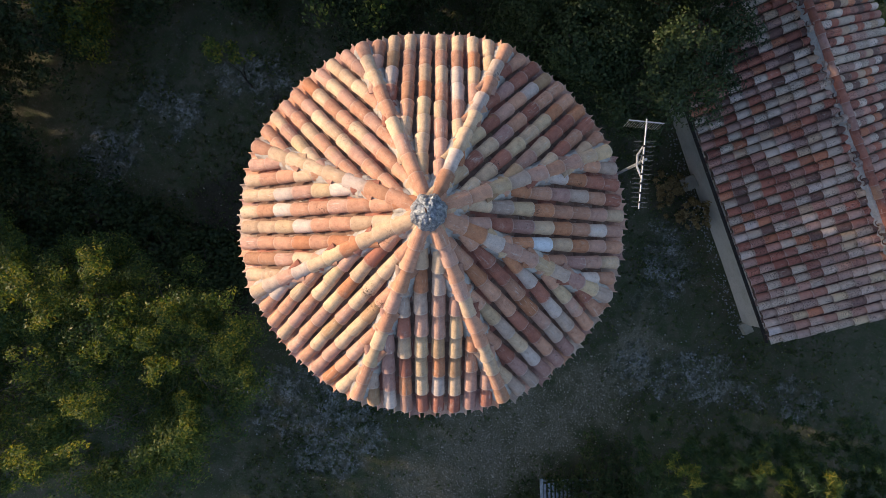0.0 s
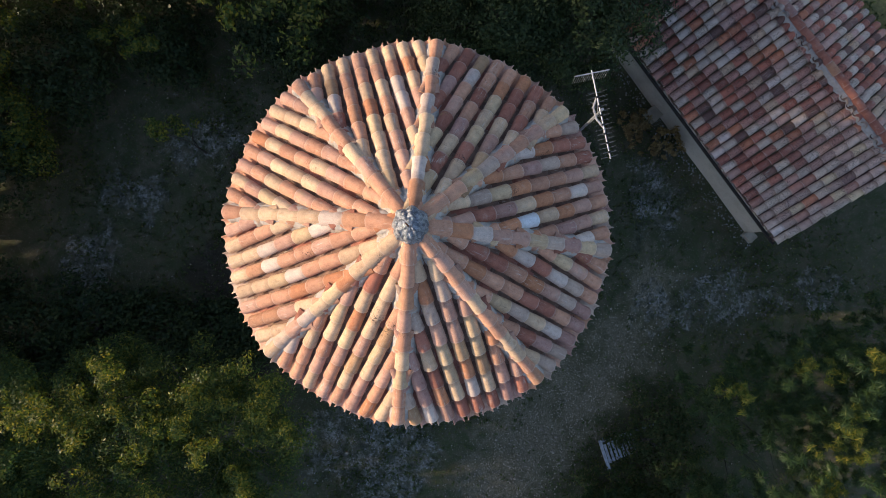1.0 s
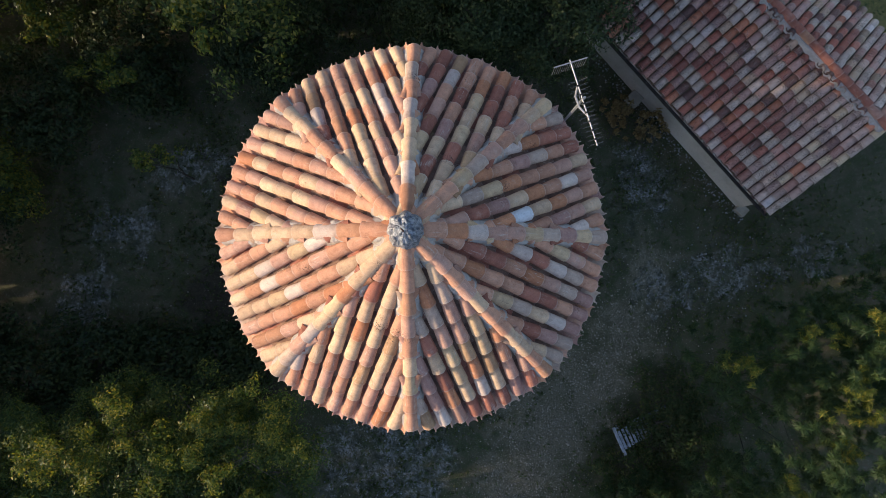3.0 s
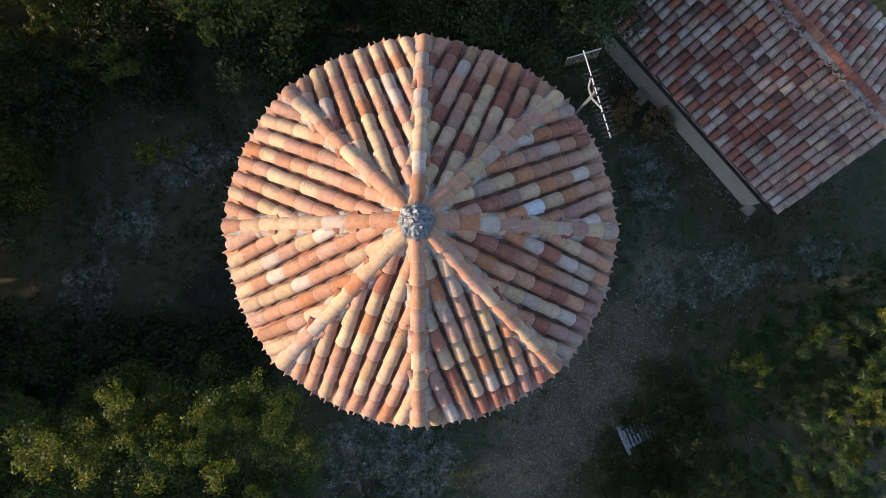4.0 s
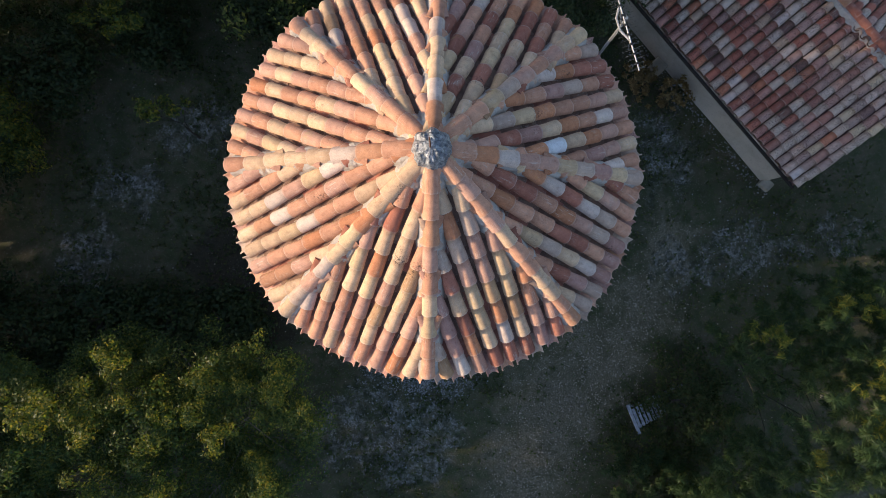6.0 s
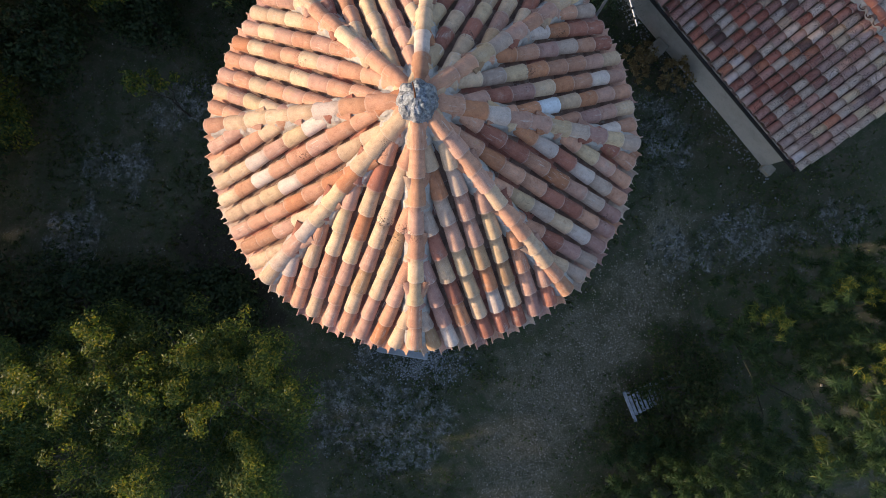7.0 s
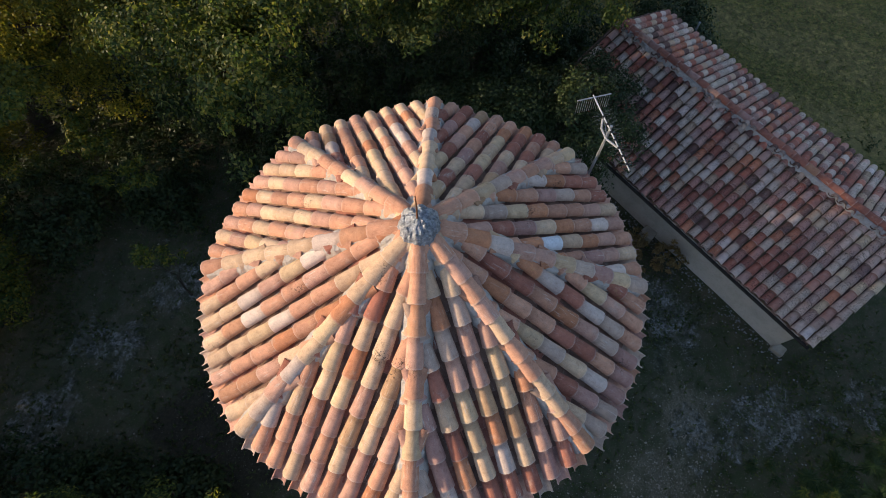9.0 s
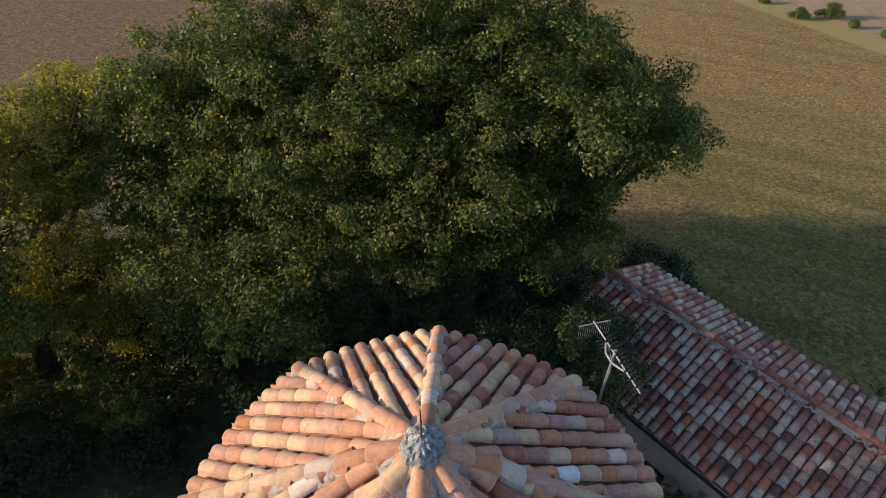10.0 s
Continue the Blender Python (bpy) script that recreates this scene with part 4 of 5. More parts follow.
def build_tower():
    t = thing("dovecote_tower", (CX, CY, 0), "round rendered tower with an eight-sided clay tile roof", "tower")
    bm = bmesh.new()
    seg = 64
    profile = [(2.74, -0.2), (2.72, 0.5), (2.70, 4.0), (2.70, 7.34), (2.78, 7.40), (2.78, 7.50), (2.90, 7.56), (2.90, 7.66), (2.98, 7.72), (2.98, 7.80), (2.5, 7.95)]
    rings = [[bm.verts.new((CX + r * math.cos(2 * math.pi * k / seg), CY + r * math.sin(2 * math.pi * k / seg), z)) for k in range(seg)] for r, z in profile]
    for a, b in zip(rings, rings[1:]):
        for k in range(seg):
            bm.faces.new((a[k], a[(k + 1) % seg], b[(k + 1) % seg], b[k]))
    bm.faces.new(rings[-1])
    part("wall", bm, RENDER, t, "pale lime render wall with a stepped cornice", smooth=35)
    # door in the wall under the canopy
    bm = bmesh.new()
    box(bm, (1.1, 0.12, 2.05), (-0.65, -2.62, 1.1), None, 0.01)
    door = part("door", bm, DOOR_WOOD, t, "dark old plank door")
    bm = bmesh.new()
    tube(bm, [(-0.25, -2.68, 1.1), (-0.25, -2.74, 1.1), (-0.25, -2.74, 1.22)], [0.012] * 3, 6)
    part("handle", bm, RUST, door, "rusty iron handle")
    covers = [tile_mesh("cover_tile", TILE, 0.107, 0.083, 0.47, 0.016, 8, wobble=0.035, seed=s) for s in range(6)]
    channels = [tile_mesh("channel_tile", TILE, 0.094, 0.080, 0.47, wobble=0.04, seed=10 + s, flip=True) for s in range(3)]
    white = tile_mesh("cover_tile", WHITE_TILE, 0.107, 0.083, 0.47, 0.016, 8, wobble=0.03, seed=2)
    rng = random.Random(12)
    for s in range(8):
        phi = radians(22.5 + 45 * s)
        bm = bmesh.new()
        edge = [(CX + 3.0 * math.cos(phi + radians(a)), CY + 3.0 * math.sin(phi + radians(a))) for a in (-22.5, -15, -7.5, 0, 7.5, 15, 22.5)]
        ring = []
        for x, y in edge:
            d = (x - CX) * math.cos(phi) + (y - CY) * math.sin(phi)
            ring.append((x, y, DECK - SLOPE * d))
        top = [bm.verts.new((CX, CY, DECK))] + [bm.verts.new(p) for p in ring]
        low = [bm.verts.new((CX, CY, DECK - 0.08))] + [bm.verts.new((x, y, z - 0.08)) for x, y, z in ring]
        bm.faces.new(top)
        bm.faces.new(low[::-1])
        for k in range(len(top)):
            j = (k + 1) % len(top)
            bm.faces.new((top[k], low[k], low[j], top[j]))
        slope = part("roof_slope", bm, MORTAR, t, "roof slope laid with rows of curved clay tiles")
        up = Vector((-math.cos(phi) * math.cos(ALPHA), -math.sin(phi) * math.cos(ALPHA), math.sin(ALPHA)))
        nrm = Vector((math.cos(phi) * math.sin(ALPHA), math.sin(phi) * math.sin(ALPHA), math.cos(ALPHA)))
        run = STEP * math.cos(ALPHA)
        rows = SLOPE_TONES[s].split()
        short = 0.05 * abs(math.sin(phi))
        for k in range(8):
            u = (k - 3.5) * PITCH
            fan = rng.uniform(-0.6, 0.6)
            start = math.sqrt(EAVE ** 2 - u * u) - short + rng.uniform(-0.02, 0.02)
            stop = max(abs(u) / math.tan(radians(22.5)) - 0.12, 0.16)
            d, n = start, 0
            while d > stop + 0.05:
                m = frame_of(slope_point(phi, d, u, 0.062), up, nrm) @ pose(0, 0, 0, -3.0, 0, fan) @ jolt(rng, 1.3, 0.008)
                tone = rows[k][n] if n < len(rows[k]) else rows[k][-1]
                ob = link("cover_tile", white if tone == "W" else rng.choice(covers), None, slope, "whitewashed tile" if tone == "W" else "", m)
                ob.color = (*TONES.get(tone, TONES["w"]), 1.0)
                d -= run * rng.uniform(0.95, 1.05)
                n += 1
        for k in range(9):
            u = (k - 4) * PITCH
            start = math.sqrt(EAVE ** 2 - u * u) + 0.15 - short + rng.uniform(-0.03, 0.03)
            stop = max(abs(u) / math.tan(radians(22.5)) - 0.05, 0.15)
            d = start
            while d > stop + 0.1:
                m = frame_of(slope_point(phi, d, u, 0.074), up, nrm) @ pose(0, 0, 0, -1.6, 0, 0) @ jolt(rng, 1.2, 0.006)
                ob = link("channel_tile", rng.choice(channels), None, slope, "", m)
                # above the eaves, dirt and the gap's shade are both in the tone
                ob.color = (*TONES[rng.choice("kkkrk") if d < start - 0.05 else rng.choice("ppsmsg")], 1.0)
                d -= run
    # hips on their mortar beds
    hips = [tile_mesh("hip_tile", TILE, 0.119, 0.095, 0.47, 0.016, 8, wobble=0.035, seed=30 + s) for s in range(3)]
    hs = SLOPE * math.cos(radians(22.5))
    ha = math.atan(hs)
    for k in range(8):
        psi = radians(45 * k)
        out, side = Vector((math.cos(psi), math.sin(psi), 0)), Vector((-math.sin(psi), math.cos(psi), 0))
        up = Vector((-math.cos(psi) * math.cos(ha), -math.sin(psi) * math.cos(ha), math.sin(ha)))
        nrm = Vector((math.cos(psi) * math.sin(ha), math.sin(psi) * math.sin(ha), math.cos(ha)))
        bm = bmesh.new()
        rows = []
        for n in range(40):
            r = 2.94 - n * 0.07
            base = Vector((CX, CY, DECK - hs * r)) + out * r
            w = 0.136 + rng.uniform(-0.014, 0.014)
            rows.append([bm.verts.new(base + side * q * w + nrm * (h + rng.uniform(-0.007, 0.007))) for q, h in ((-1.4, -0.03), (-1.0, 0.085), (-0.55, 0.125), (0.55, 0.125), (1.0, 0.085), (1.4, -0.03))])
        for a, b in zip(rows, rows[1:]):
            for q in range(5):
                bm.faces.new((a[q], a[q + 1], b[q + 1], b[q]))
        bm.faces.new(rows[0])
        bm.faces.new(rows[-1][::-1])
        bed = part("hip_bed", bm, MORTAR, t, "grey mortar bed under the hip tiles")
        r, n = 2.98 - 0.04 * abs(math.sin(psi)), 0
        while r > 0.40:
            base = Vector((CX, CY, DECK - hs * r)) + out * r + nrm * 0.085
            m = frame_of(base, up, nrm) @ pose(0, 0, 0, -2.0, 0, 0) @ jolt(rng, 1.2, 0.008)
            ob = link("hip_tile", rng.choice(hips), None, bed, "", m)
            ob.color = (*TONES[HIP_TONES[k][min(n, len(HIP_TONES[k]) - 1)]], 1.0)
            r -= (2.80 / len(HIP_TONES[k])) * rng.uniform(0.96, 1.04)
            n += 1
    # crumpled flashing dressed over the peak and down between the hips, and its rod
    bm = bmesh.new()
    seg, rows = 96, []
    for n in range(15):
        f = n / 14
        row = []
        for k in range(seg):
            a = 2 * math.pi * k / seg
            ridge = 0.5 + 0.5 * math.cos(8 * a)
            reach = 0.24 + 0.022 * (1 - ridge) + 0.05 * noise.noise(Vector((math.cos(a) * 1.7, math.sin(a) * 1.7, 3.1)))
            r = f * reach
            q = Vector((r * math.cos(a), r * math.sin(a), 0))
            crease = abs(noise.noise(q * 13.0)) + 0.6 * abs(noise.noise(q * 27.0 + Vector((5, 1, 0)))) + 0.3 * abs(noise.noise(q * 55.0))
            z = 10.01 - 0.42 * r - 2.3 * r * r + 0.085 * ridge * f * f - 0.06 * max(0.0, f - 0.8) * 5 + 0.055 * (crease - 0.45) * min(1.0, 3 * f)
            row.append(bm.verts.new((CX - 0.01 + q.x, CY - 0.01 + q.y, z)))
            if n == 0:
                break
        rows.append(row)
    for k in range(seg):
        bm.faces.new((rows[0][0], rows[1][k], rows[1][(k + 1) % seg]))
    for a, b in zip(rows[1:], rows[2:]):
        for k in range(seg):
            bm.faces.new((a[k], b[k], b[(k + 1) % seg], a[(k + 1) % seg]))
    skirt = [bm.verts.new(v.co - Vector((0, 0, 0.16))) for v in rows[-1]]
    for k in range(seg):
        bm.faces.new((rows[-1][k], skirt[k], skirt[(k + 1) % seg], rows[-1][(k + 1) % seg]))
    part("cap", bm, CEMENT, t, "crumpled blue-grey flashing cap at the peak", smooth=28)
    bm = bmesh.new()
    tube(bm, [(0.035, 0.0, 9.9), (0.038, 0.0, 10.2), (0.03, 0.005, 10.45)], [0.012, 0.010, 0.006], 7)
    part("rod", bm, RUST, t, "thin rusty iron rod")


build_tower()


def build_canopy():
    t = thing("door_canopy", (-0.75, -3.3, 2.3), "sloping canopy of weathered boards over the tower door", "canopy")
    for k in range(14):
        x = -1.42 + k * 0.118
        out = -3.80 - 0.02 * k + 0.012 * math.sin(k * 2.1)
        a, b = Vector((x, -2.66, 2.72)), Vector((x, out, 2.30))
        d = (b - a)
        bm = bmesh.new()
        ang = math.atan2(a.z - b.z, a.y - b.y)
        box(bm, (0.108, d.length, 0.024), (a + b) / 2 + Vector((0, 0, 0.004 * (k % 2))), Matrix.Rotation(ang, 3, "X"), 0.004)
        part("board", bm, WOOD, t)
    bm = bmesh.new()
    tube(bm, [(0.19, -2.66, 2.70), (0.19, -4.08, 2.17)], [0.022, 0.022], 6)
    part("edge_strip", bm, ALU, t, "pale metal strip along one side")
    for x in (-1.28, 0.1):
        bm = bmesh.new()
        tube(bm, [(x, -2.64, 1.95), (x, -3.5, 2.34)], [0.03, 0.03], 4)
        part("brace", bm, DOOR_WOOD, t)


build_canopy()


def build_step():
    t = thing("door_step", (-0.6, -3.7, 0), "worn grey concrete landing slab before the tower door", "step", kind="structure")
    bm = bmesh.new()
    box(bm, (1.5, 1.9, 0.24), (-0.50, -3.61, 0.02), Matrix.Rotation(radians(-7), 3, "Z"), 0.05)
    part("slab", bm, CONCRETE, t)
    bm = bmesh.new()
    box(bm, (0.50, 1.15, 0.12), (-1.50, -3.50, 0.0), Matrix.Rotation(radians(-9), 3, "Z"), 0.05)
    part("apron", bm, GRAVEL, t, "rough gravelly concrete apron beside the slab")


build_step()


def build_antenna():
    t = thing("tv_antenna", (2.52, 1.95, 6.6), "aluminium television aerial on a steel mast fixed to the tower", "antenna")
    s, n = Vector((2.70, 1.27, 9.10)), Vector((2.32, 2.49, 9.09))
    d = (n - s).normalized()
    side = d.cross(Vector((0, 0, 1))).normalized()
    upv = Vector((0, 0, 1))
    bm = bmesh.new()
    tube(bm, [(2.52, 1.95, 6.4), (2.52, 1.95, 9.12)], [0.02, 0.02], 8)
    part("mast", bm, STEEL, t, "grey steel mast")
    for z in (6.6, 7.3):
        bm = bmesh.new()
        tube(bm, [(2.10, 1.64, z), (2.54, 1.97, z)], [0.018, 0.018], 6)
        part("wall_bracket", bm, STEEL, t)
    bm = bmesh.new()
    tube(bm, [s, n], [0.011, 0.011], 6)
    boom = part("boom", bm, ALU, t, "square aluminium boom")
    for k in range(15):
        p = s + d * (0.03 + 0.066 * k)
        for tilt in (1, -1):
            bm = bmesh.new()
            way = (side * 0.93 + upv * 0.36 * tilt).normalized()
            w = 0.105 + 0.003 * k
            tube(bm, [p - way * w, p + way * w], [0.0018, 0.0018], 5)
            part("director", bm, DULL, boom)
        if k % 2:
            bm = bmesh.new()
            box(bm, (0.038, 0.026, 0.038), p, Matrix((side, d, upv)).transposed())
            part("clip", bm, BLACK, boom, "black plastic clip")
    bm = bmesh.new()
    root = n - d * 0.04
    tube(bm, [root - side * 0.25, root + side * 0.25], [0.010, 0.010], 6)
    part("reflector_bar", bm, ALU, t, "pale reflector bar")
    for k in range(15):
        bm = bmesh.new()
        q = side * (0.24 * (k - 7) / 7)
        tube(bm, [root + q, root + q - upv * 0.24 - d * 0.03], [0.003, 0.003], 4)
        part("reflector_rod", bm, STEEL, t)
    bm = bmesh.new()
    loop = [s + d * 0.90 - upv * 0.02, s + d * 0.78 - upv * 0.10 - side * 0.05, s + d * 0.62 - upv * 0.14 - side * 0.03, s + d * 0.45 - upv * 0.12 + side * 0.05, s + d * 0.38 - upv * 0.02]
    tube(bm, loop, [0.016] * 5, 7)
    part("brace", bm, ALU, t, "bent tube brace")
    bm = bmesh.new()
    tube(bm, [s + d * 0.85 - upv * 0.03, s + d * 0.7 - upv * 0.2 + side * 0.03, (2.53, 1.93, 8.7), (2.545, 1.955, 7.5), (2.53, 1.93, 6.6)], [0.006] * 5, 5)
    part("cable", bm, PLASTIC_WHITE, t, "pale aerial cable")


build_antenna()

# ---------------------------------------------------------------- the low house
AX, AY = Vector((-0.666, 0.746, 0)), Vector((0.746, 0.666, 0))
CORNER = Vector((9.83, 1.04, 0))
LEN, WEST, EAST = 10.3, 3.25, 6.0
ZW, ZR, ZE = 1.60, 2.80, 1.66


def at(along, across, z):
    return CORNER + AX * along + AY * across + Vector((0, 0, z))


def build_house():
    t = thing("low_house", at(LEN / 2, 3, 0), "long low house with an old clay tile gable roof", "house")
    drop = 0.17

    def height(across):
        return (ZW + (ZR - ZW) * across / WEST if across < WEST else ZR - (ZR - ZE) * (across - WEST) / (EAST - WEST)) - drop
    # four walls with thickness
    runs = [("wall_west", (0.28, 0.22), (LEN - 0.3, 0.52)), ("wall_east", (0.28, EAST - 0.55), (LEN - 0.3, EAST - 0.25))]
    for name, (a0, c0), (a1, c1) in runs:
        bm = bmesh.new()
        lo = [bm.verts.new(at(a, c, -0.2)) for a, c in ((a0, c0), (a1, c0), (a1, c1), (a0, c1))]
        hi = [bm.verts.new(at(a, c, height(c))) for a, c in ((a0, c0), (a1, c0), (a1, c1), (a0, c1))]
        bm.faces.new(lo[::-1])
        bm.faces.new(hi)
        for k in range(4):
            bm.faces.new((lo[k], lo[(k + 1) % 4], hi[(k + 1) % 4], hi[k]))
        part("wall", bm, RENDER, t, "pale rendered stone wall")
    for a0 in (0.28, LEN - 0.6):
        bm = bmesh.new()
        prof = [(0.52, -0.2), (EAST - 0.55, -0.2), (EAST - 0.55, height(EAST - 0.55)), (WEST, height(WEST)), (0.52, height(0.52))]
        f = [bm.verts.new(at(a0, c, z)) for c, z in prof]
        g = [bm.verts.new(at(a0 + 0.3, c, z)) for c, z in prof]
        bm.faces.new(f)
        bm.faces.new(g[::-1])
        for k in range(5):
            bm.faces.new((f[k], g[k], g[(k + 1) % 5], f[(k + 1) % 5]))
        part("gable_wall", bm, RENDER, t, "pale rendered gable wall")
    # near-black strip along the west eaves, between wall and tiles
    for k in range(10):
        bm = bmesh.new()
        box(bm, (1.016, 0.07, 0.07), at(0.5 + 1.02 * k, -0.03, ZW - 0.17), Matrix((AX, AY, Vector((0, 0, 1)))).transposed(), 0.004)
        part("eave_strip", bm, EAVE_DARK, t, "dark strip along the west eaves")
    covers = [tile_mesh("cover_tile", BARN_TILE, 0.116, 0.094, 0.47, wobble=0.04, seed=50 + s) for s in range(4)]
    cov = half_pipe(0.116, 0.094, 0.47, wobble=0.03, seed=5)
    chan = half_pipe(0.088, 0.078, 0.47, wobble=0.03, seed=6, flip=True)
    rng = random.Random(31)
    for which in (0, 1):
        if which == 0:
            lowp, rise, span, sgn, z0 = 0.0, ZR - ZW, WEST, 1, ZW
        else:
            lowp, rise, span, sgn, z0 = EAST, ZR - ZE, EAST - WEST, -1, ZE
        al = math.atan2(rise, span)
        upv = AY * sgn * math.cos(al) + Vector((0, 0, math.sin(al)))
        nrm = -AY * sgn * math.sin(al) + Vector((0, 0, math.cos(al)))
        bm = bmesh.new()
        c = [(-0.06, lowp + sgn * 0.06), (LEN - 0.02, lowp + sgn * 0.06), (LEN - 0.02, WEST), (-0.06, WEST)]
        zz = lambda q: z0 + rise * abs(q - lowp) / span - 0.145
        hi = [bm.verts.new(at(a, q, zz(q))) for a, q in c]
        lo = [bm.verts.new(at(a, q, zz(q) - 0.03)) for a, q in c]
        bm.faces.new(hi)
        bm.faces.new(lo[::-1])
        for k in range(4):
            bm.faces.new((hi[k], lo[k], lo[(k + 1) % 4], hi[(k + 1) % 4]))
        slope = part("roof_slope", bm, DOOR_WOOD, t, "roof slope of old lichen-spotted clay tiles")
        total = math.hypot(rise, span)
        rows = int((LEN - 0.1) / 0.25)
        loose, chans, single = [], [], 0
        for k in range(rows + 1):
            a = 0.04 + 0.25 * k
            s, wav = rng.uniform(-0.03, 0.03), rng.uniform(-0.5, 0.5)
            while s < total - 0.22:
                dip = 0.02 * math.sin(a * 0.9 + s) + 0.012 * math.sin(a * 2.7)
                p = at(a, lowp + sgn * s * math.cos(al), z0 + s * math.sin(al)) + nrm * (dip - 0.10)
                m = frame_of(p, upv, nrm) @ pose(0, 0, 0, -3.4, 0, wav) @ jolt(rng, 1.8, 0.010)
                if single < 300:
                    link("cover_tile", rng.choice(covers), None, slope, "", m)
                    single += 1
                else:
                    loose.append((*cov, m))
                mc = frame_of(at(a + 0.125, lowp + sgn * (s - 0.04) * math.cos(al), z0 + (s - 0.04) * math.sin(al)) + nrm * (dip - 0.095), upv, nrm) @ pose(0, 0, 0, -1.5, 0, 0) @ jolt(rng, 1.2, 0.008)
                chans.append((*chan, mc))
                s += 0.342 * rng.uniform(0.94, 1.06)
        tagged(joined("cover_tiles", loose, BARN_JOINED, slope), kind="stuff")
        tagged(joined("channel_tiles", chans, BARN_SHADED_CHANNEL, slope), kind="stuff")
    bm = bmesh.new()
    rows = []
    for k in range(70):
        a = 0.05 + (LEN - 0.1) * k / 69
        rows.append([bm.verts.new(at(a, WEST + q * (1 + rng.uniform(-.15, .15)), ZR + h + 0.012 * math.sin(a * 2.7) + rng.uniform(-.01, .01))) for q, h in ((-0.24, -0.13), (-0.15, -0.03), (0.13, -0.03), (0.20, -0.13))])
    for a, b in zip(rows, rows[1:]):
        for q in range(3):
            bm.faces.new((a[q], a[q + 1], b[q + 1], b[q]))
    bed = part("ridge_bed", bm, MORTAR, t, "mortar bed along the ridge")
    ridge = [tile_mesh("ridge_tile", TILE, 0.125, 0.108, 0.47, wobble=0.04, seed=70 + s) for s in range(3)]
    a = 0.0
    while a < LEN - 0.3:
        m = frame_of(at(a, WEST, ZR - 0.035 + 0.012 * math.sin(a * 2.7)), AX, Vector((0, 0, 1))) @ pose(0, 0, 0, -1.5, 0, 0) @ jolt(rng, 2.0, 0.012)
        link("ridge_tile", rng.choice(ridge), None, bed, "", m).color = (*TONES[rng.choice("rrrdrrpm")], 1.0)
        a += STEP


build_house()


# ---------------------------------------------------------------- small things in the yard


def build_lounger():
    t = thing("garden_lounger", (6.7, -5.3, 0), "old white plastic sun lounger half overgrown by brambles", "lounger")
    turn = Matrix.Rotation(radians(24), 3, "Z")
    o = Vector((6.7, -5.3, 0.32))
    for q in (-0.30, 0.30):
        bm = bmesh.new()
        box(bm, (1.75, 0.06, 0.06), o + turn @ Vector((0, q, 0)), turn, 0.015)
        part("side_rail", bm, PLASTIC_WHITE, t)
    for k in range(13):
        bm = bmesh.new()
        box(bm, (0.075, 0.58, 0.02), o + turn @ Vector((-0.78 + 0.128 * k, 0, 0.03 + (0.0 if k > 4 else 0.035 * (5 - k)))), turn, 0.006)
        part("slat", bm, PLASTIC_WHITE, t)
    bm = bmesh.new()
    box(bm, (0.10, 0.9, 0.05), o + turn @ Vector((-0.88, 0, 0.2)), turn, 0.02)
    part("headrest", bm, PLASTIC_WHITE, t)
    for x in (-0.7, 0.7):
        for q in (-0.28, 0.28):
            bm = bmesh.new()
            box(bm, (0.05, 0.05, 0.34), o + turn @ Vector((x, q, -0.16)), turn, 0.01)
            part("leg", bm, PLASTIC_WHITE, t)


build_lounger()


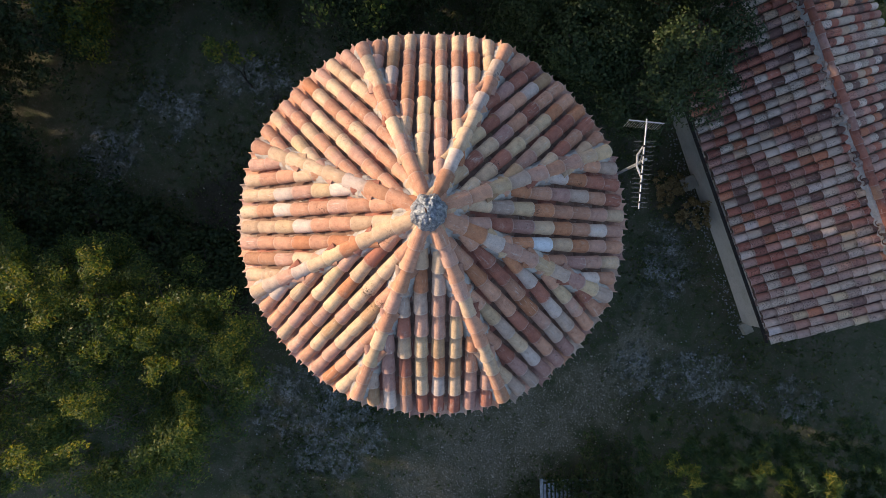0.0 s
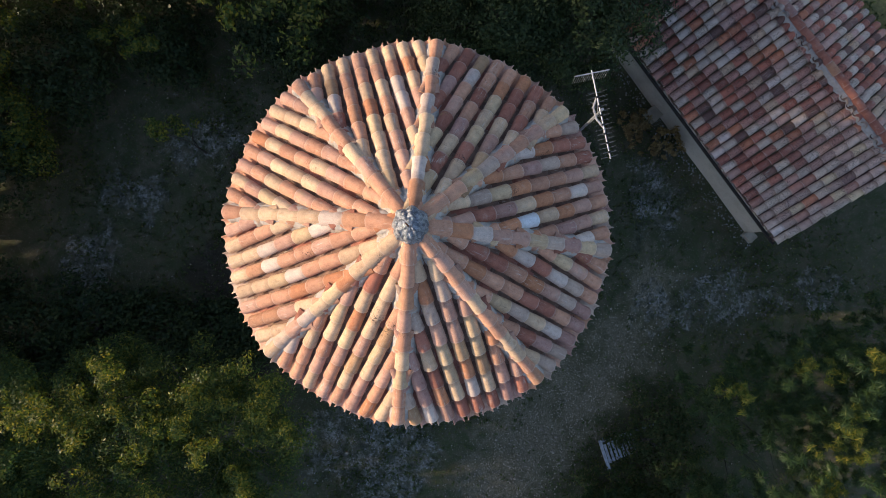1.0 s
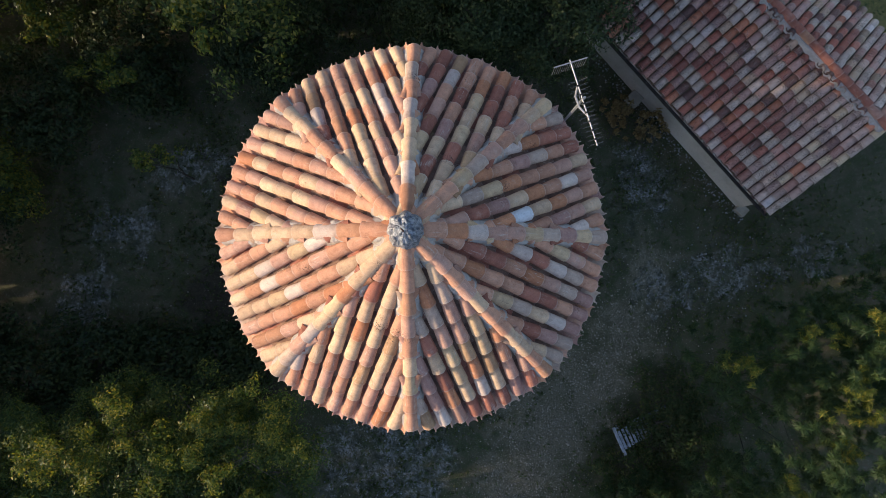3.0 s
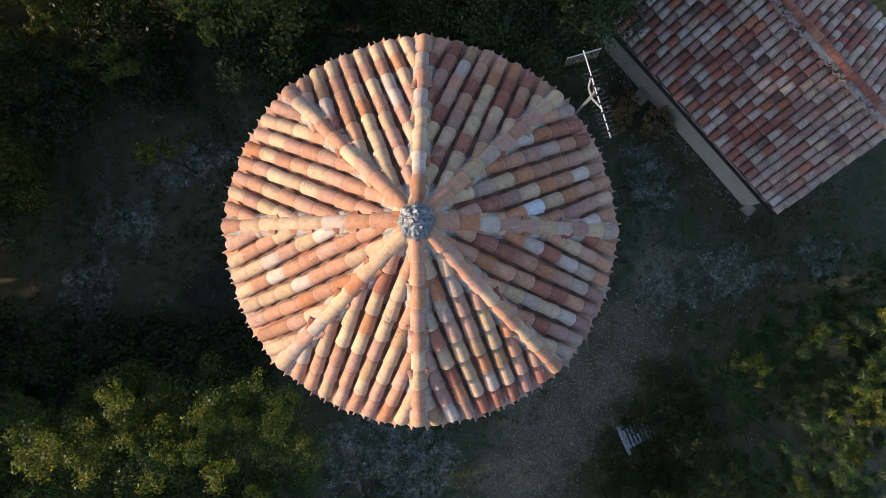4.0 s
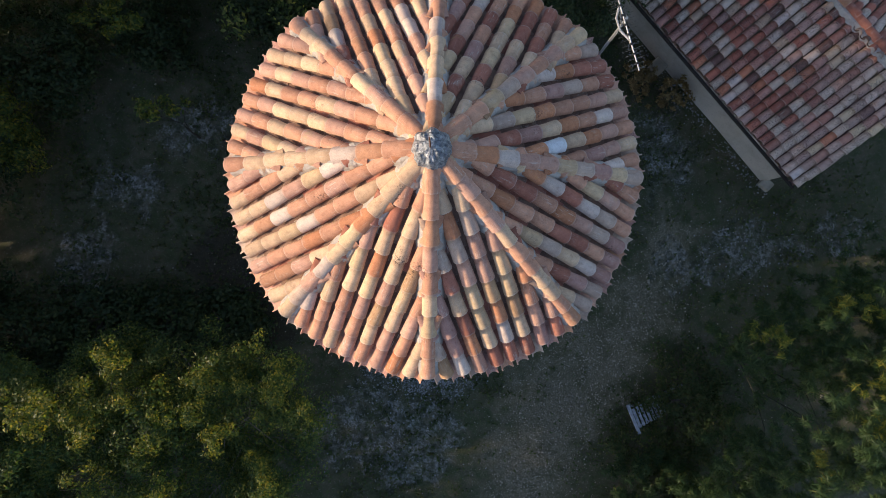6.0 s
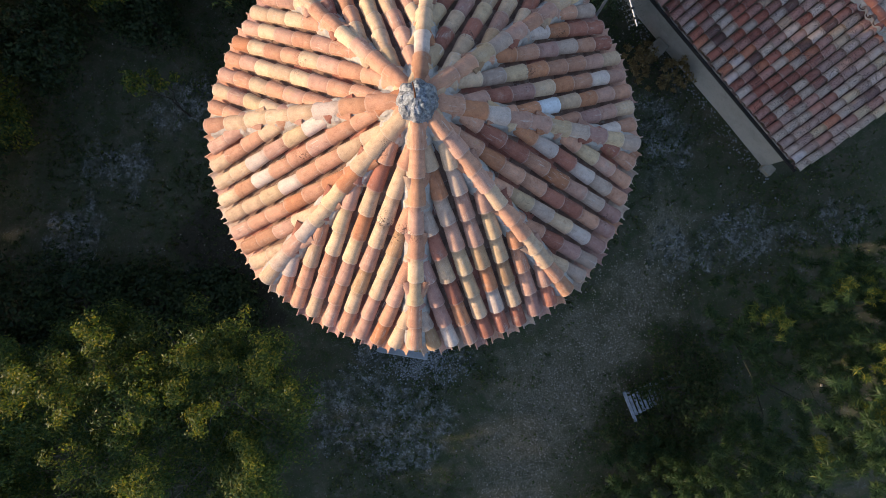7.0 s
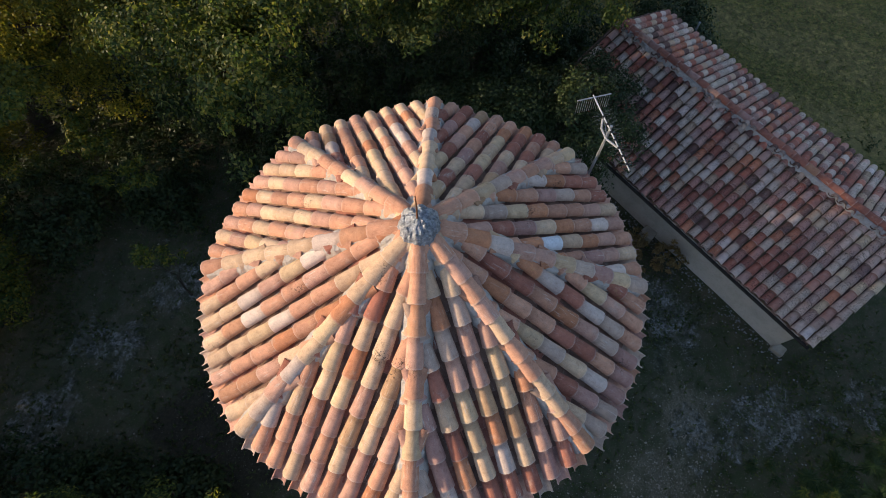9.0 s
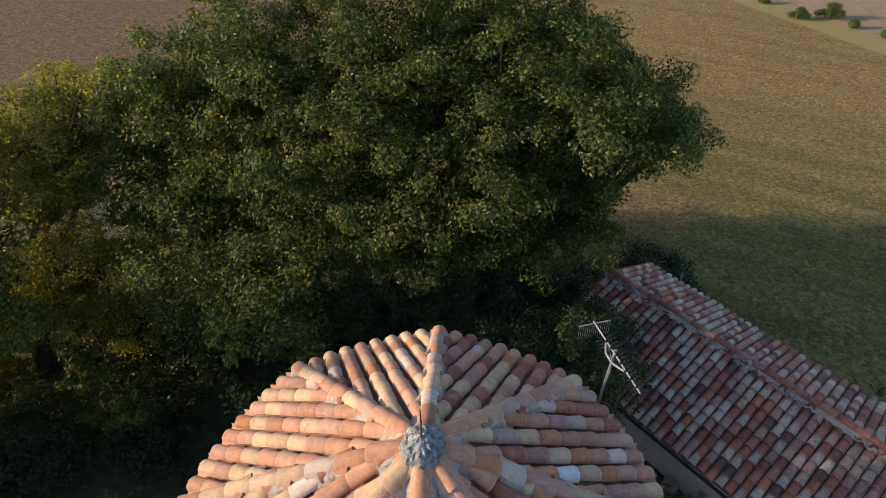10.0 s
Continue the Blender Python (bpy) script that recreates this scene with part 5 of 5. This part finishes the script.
def build_blocks():
    spots = (("footing_block", at(0.16, 0.24, 0.03), (0.36, 0.3, 0.2), "grey concrete footing at the corner of the low house"), ("stone_block", Vector((6.55, 4.75, 0.12)), (0.42, 0.36, 0.3), "squared grey stone block beside the wall"))
    for n, (name, p, size, label) in enumerate(spots):
        bm = bmesh.new()
        box(bm, size, p, Matrix.Rotation(radians(-42), 3, "Z"), 0.03)
        ob = part(name, bm, STONE, None)
        tagged(ob, label, "block")
    rng = np.random.default_rng(9)
    n = 1500
    c = np.stack([rng.uniform(-11, 12, n), rng.uniform(-9.5, 6, n), np.full(n, 0.012)], 1)
    k = rng.integers(0, 5, 3200)
    lane = np.array([(3.0, -8.0), (3.4, -6.4), (4.2, -5.0), (5.3, -3.8), (6.4, -2.2)])[k] + rng.normal(size=(3200, 2)) * 0.8
    c = np.concatenate([c, np.concatenate([lane, np.full((3200, 1), 0.008)], 1)])
    c = c[(np.hypot(c[:, 0], c[:, 1]) > 3.0)]
    along, across = (c[:, 0] - 9.83) * -0.666 + (c[:, 1] - 1.04) * 0.746, (c[:, 0] - 9.83) * 0.746 + (c[:, 1] - 1.04) * 0.666
    c = c[~((across > 0.1) & (along > 0.1))]
    cube = np.array([(-1, -1, -1), (1, -1, -1), (1, 1, -1), (-1, 1, -1), (-.7, -.8, 1), (.8, -.6, 1), (.7, .7, 1), (-.6, .8, 1)], float)
    quads = np.array([(0, 3, 2, 1), (4, 5, 6, 7), (0, 1, 5, 4), (1, 2, 6, 5), (2, 3, 7, 6), (3, 0, 4, 7)])
    size = (0.005 + 0.015 * rng.random(len(c)) ** 2) * (1 + (rng.random(len(c)) > 0.98) * 1.0)
    ang = rng.uniform(0, 6.3, len(c))
    v = cube[None] * size[:, None, None] * np.array([1.3, 1.0, 0.6])
    x, y = v[..., 0] * np.cos(ang)[:, None] - v[..., 1] * np.sin(ang)[:, None], v[..., 0] * np.sin(ang)[:, None] + v[..., 1] * np.cos(ang)[:, None]
    v = np.stack([x, y, v[..., 2]], -1) + c[:, None]
    q = (quads[None] + 8 * np.arange(len(c))[:, None, None]).reshape(-1, 4)
    gravel = np.concatenate([rng.normal(size=(1300, 2)) * (0.22, 0.6) + (0.50, -4.0), rng.normal(size=(1300, 2)) * (0.6, 0.28) + (-0.1, -4.9), rng.normal(size=(150, 2)) * (0.3, 0.5) + (-1.6, -4.6), rng.normal(size=(260, 2)) * (1.3, 0.7) + (9.4, -0.8), rng.normal(size=(300, 2)) * (0.9, 0.8) + (-1.0, -6.8)])
    base = rng.uniform(-0.1, 9.0, 700)
    foot = np.array([(9.83, 1.04)]) + np.outer(base, (-0.666, 0.746)) - np.outer(np.abs(rng.normal(size=700)) * 0.22 - 0.16, (0.746, 0.666))
    gravel = np.concatenate([gravel, foot])
    in_slab = (np.abs((gravel[:, 0] + 0.5) * 0.9925 - (gravel[:, 1] + 3.61) * 0.122) < 0.73) & (np.abs((gravel[:, 1] + 3.61) * 0.9925 + (gravel[:, 0] + 0.5) * 0.122) < 0.93)
    gravel = gravel[~in_slab & (np.hypot(gravel[:, 0], gravel[:, 1]) > 2.8)]
    sz = 0.005 + 0.02 * rng.random(len(gravel)) ** 2.5
    turn = rng.uniform(0, 6.3, len(gravel))
    w = cube[None] * sz[:, None, None] * np.array([1.3, 1.0, 0.6])
    w = np.stack([w[..., 0] * np.cos(turn)[:, None] - w[..., 1] * np.sin(turn)[:, None], w[..., 0] * np.sin(turn)[:, None] + w[..., 1] * np.cos(turn)[:, None], w[..., 2]], -1)
    w = w + np.concatenate([gravel, np.full((len(gravel), 1), 0.01)], 1)[:, None]
    wq = (quads[None] + 8 * np.arange(len(gravel))[:, None, None]).reshape(-1, 4)
    tagged(link("gravel", arrays_mesh("gravel", w.reshape(-1, 3), wq), GRAVEL), "loose grey gravel round the landing slab and along the wall", "gravel", kind="stuff")
    tagged(link("pebbles", arrays_mesh("pebbles", v.reshape(-1, 3), q), STONE), "scattered pale limestone pebbles on the earth", "pebbles", kind="stuff")


build_blocks()


def build_post():
    bm = bmesh.new()
    tube(bm, [(8.9, 12.6, -0.1), (8.9, 12.6, 1.15)], [0.045, 0.04], 8)
    tagged(part("fence_post", bm, PLASTIC_WHITE, None, smooth=60), "white fence post behind the low house", "post")


build_post()
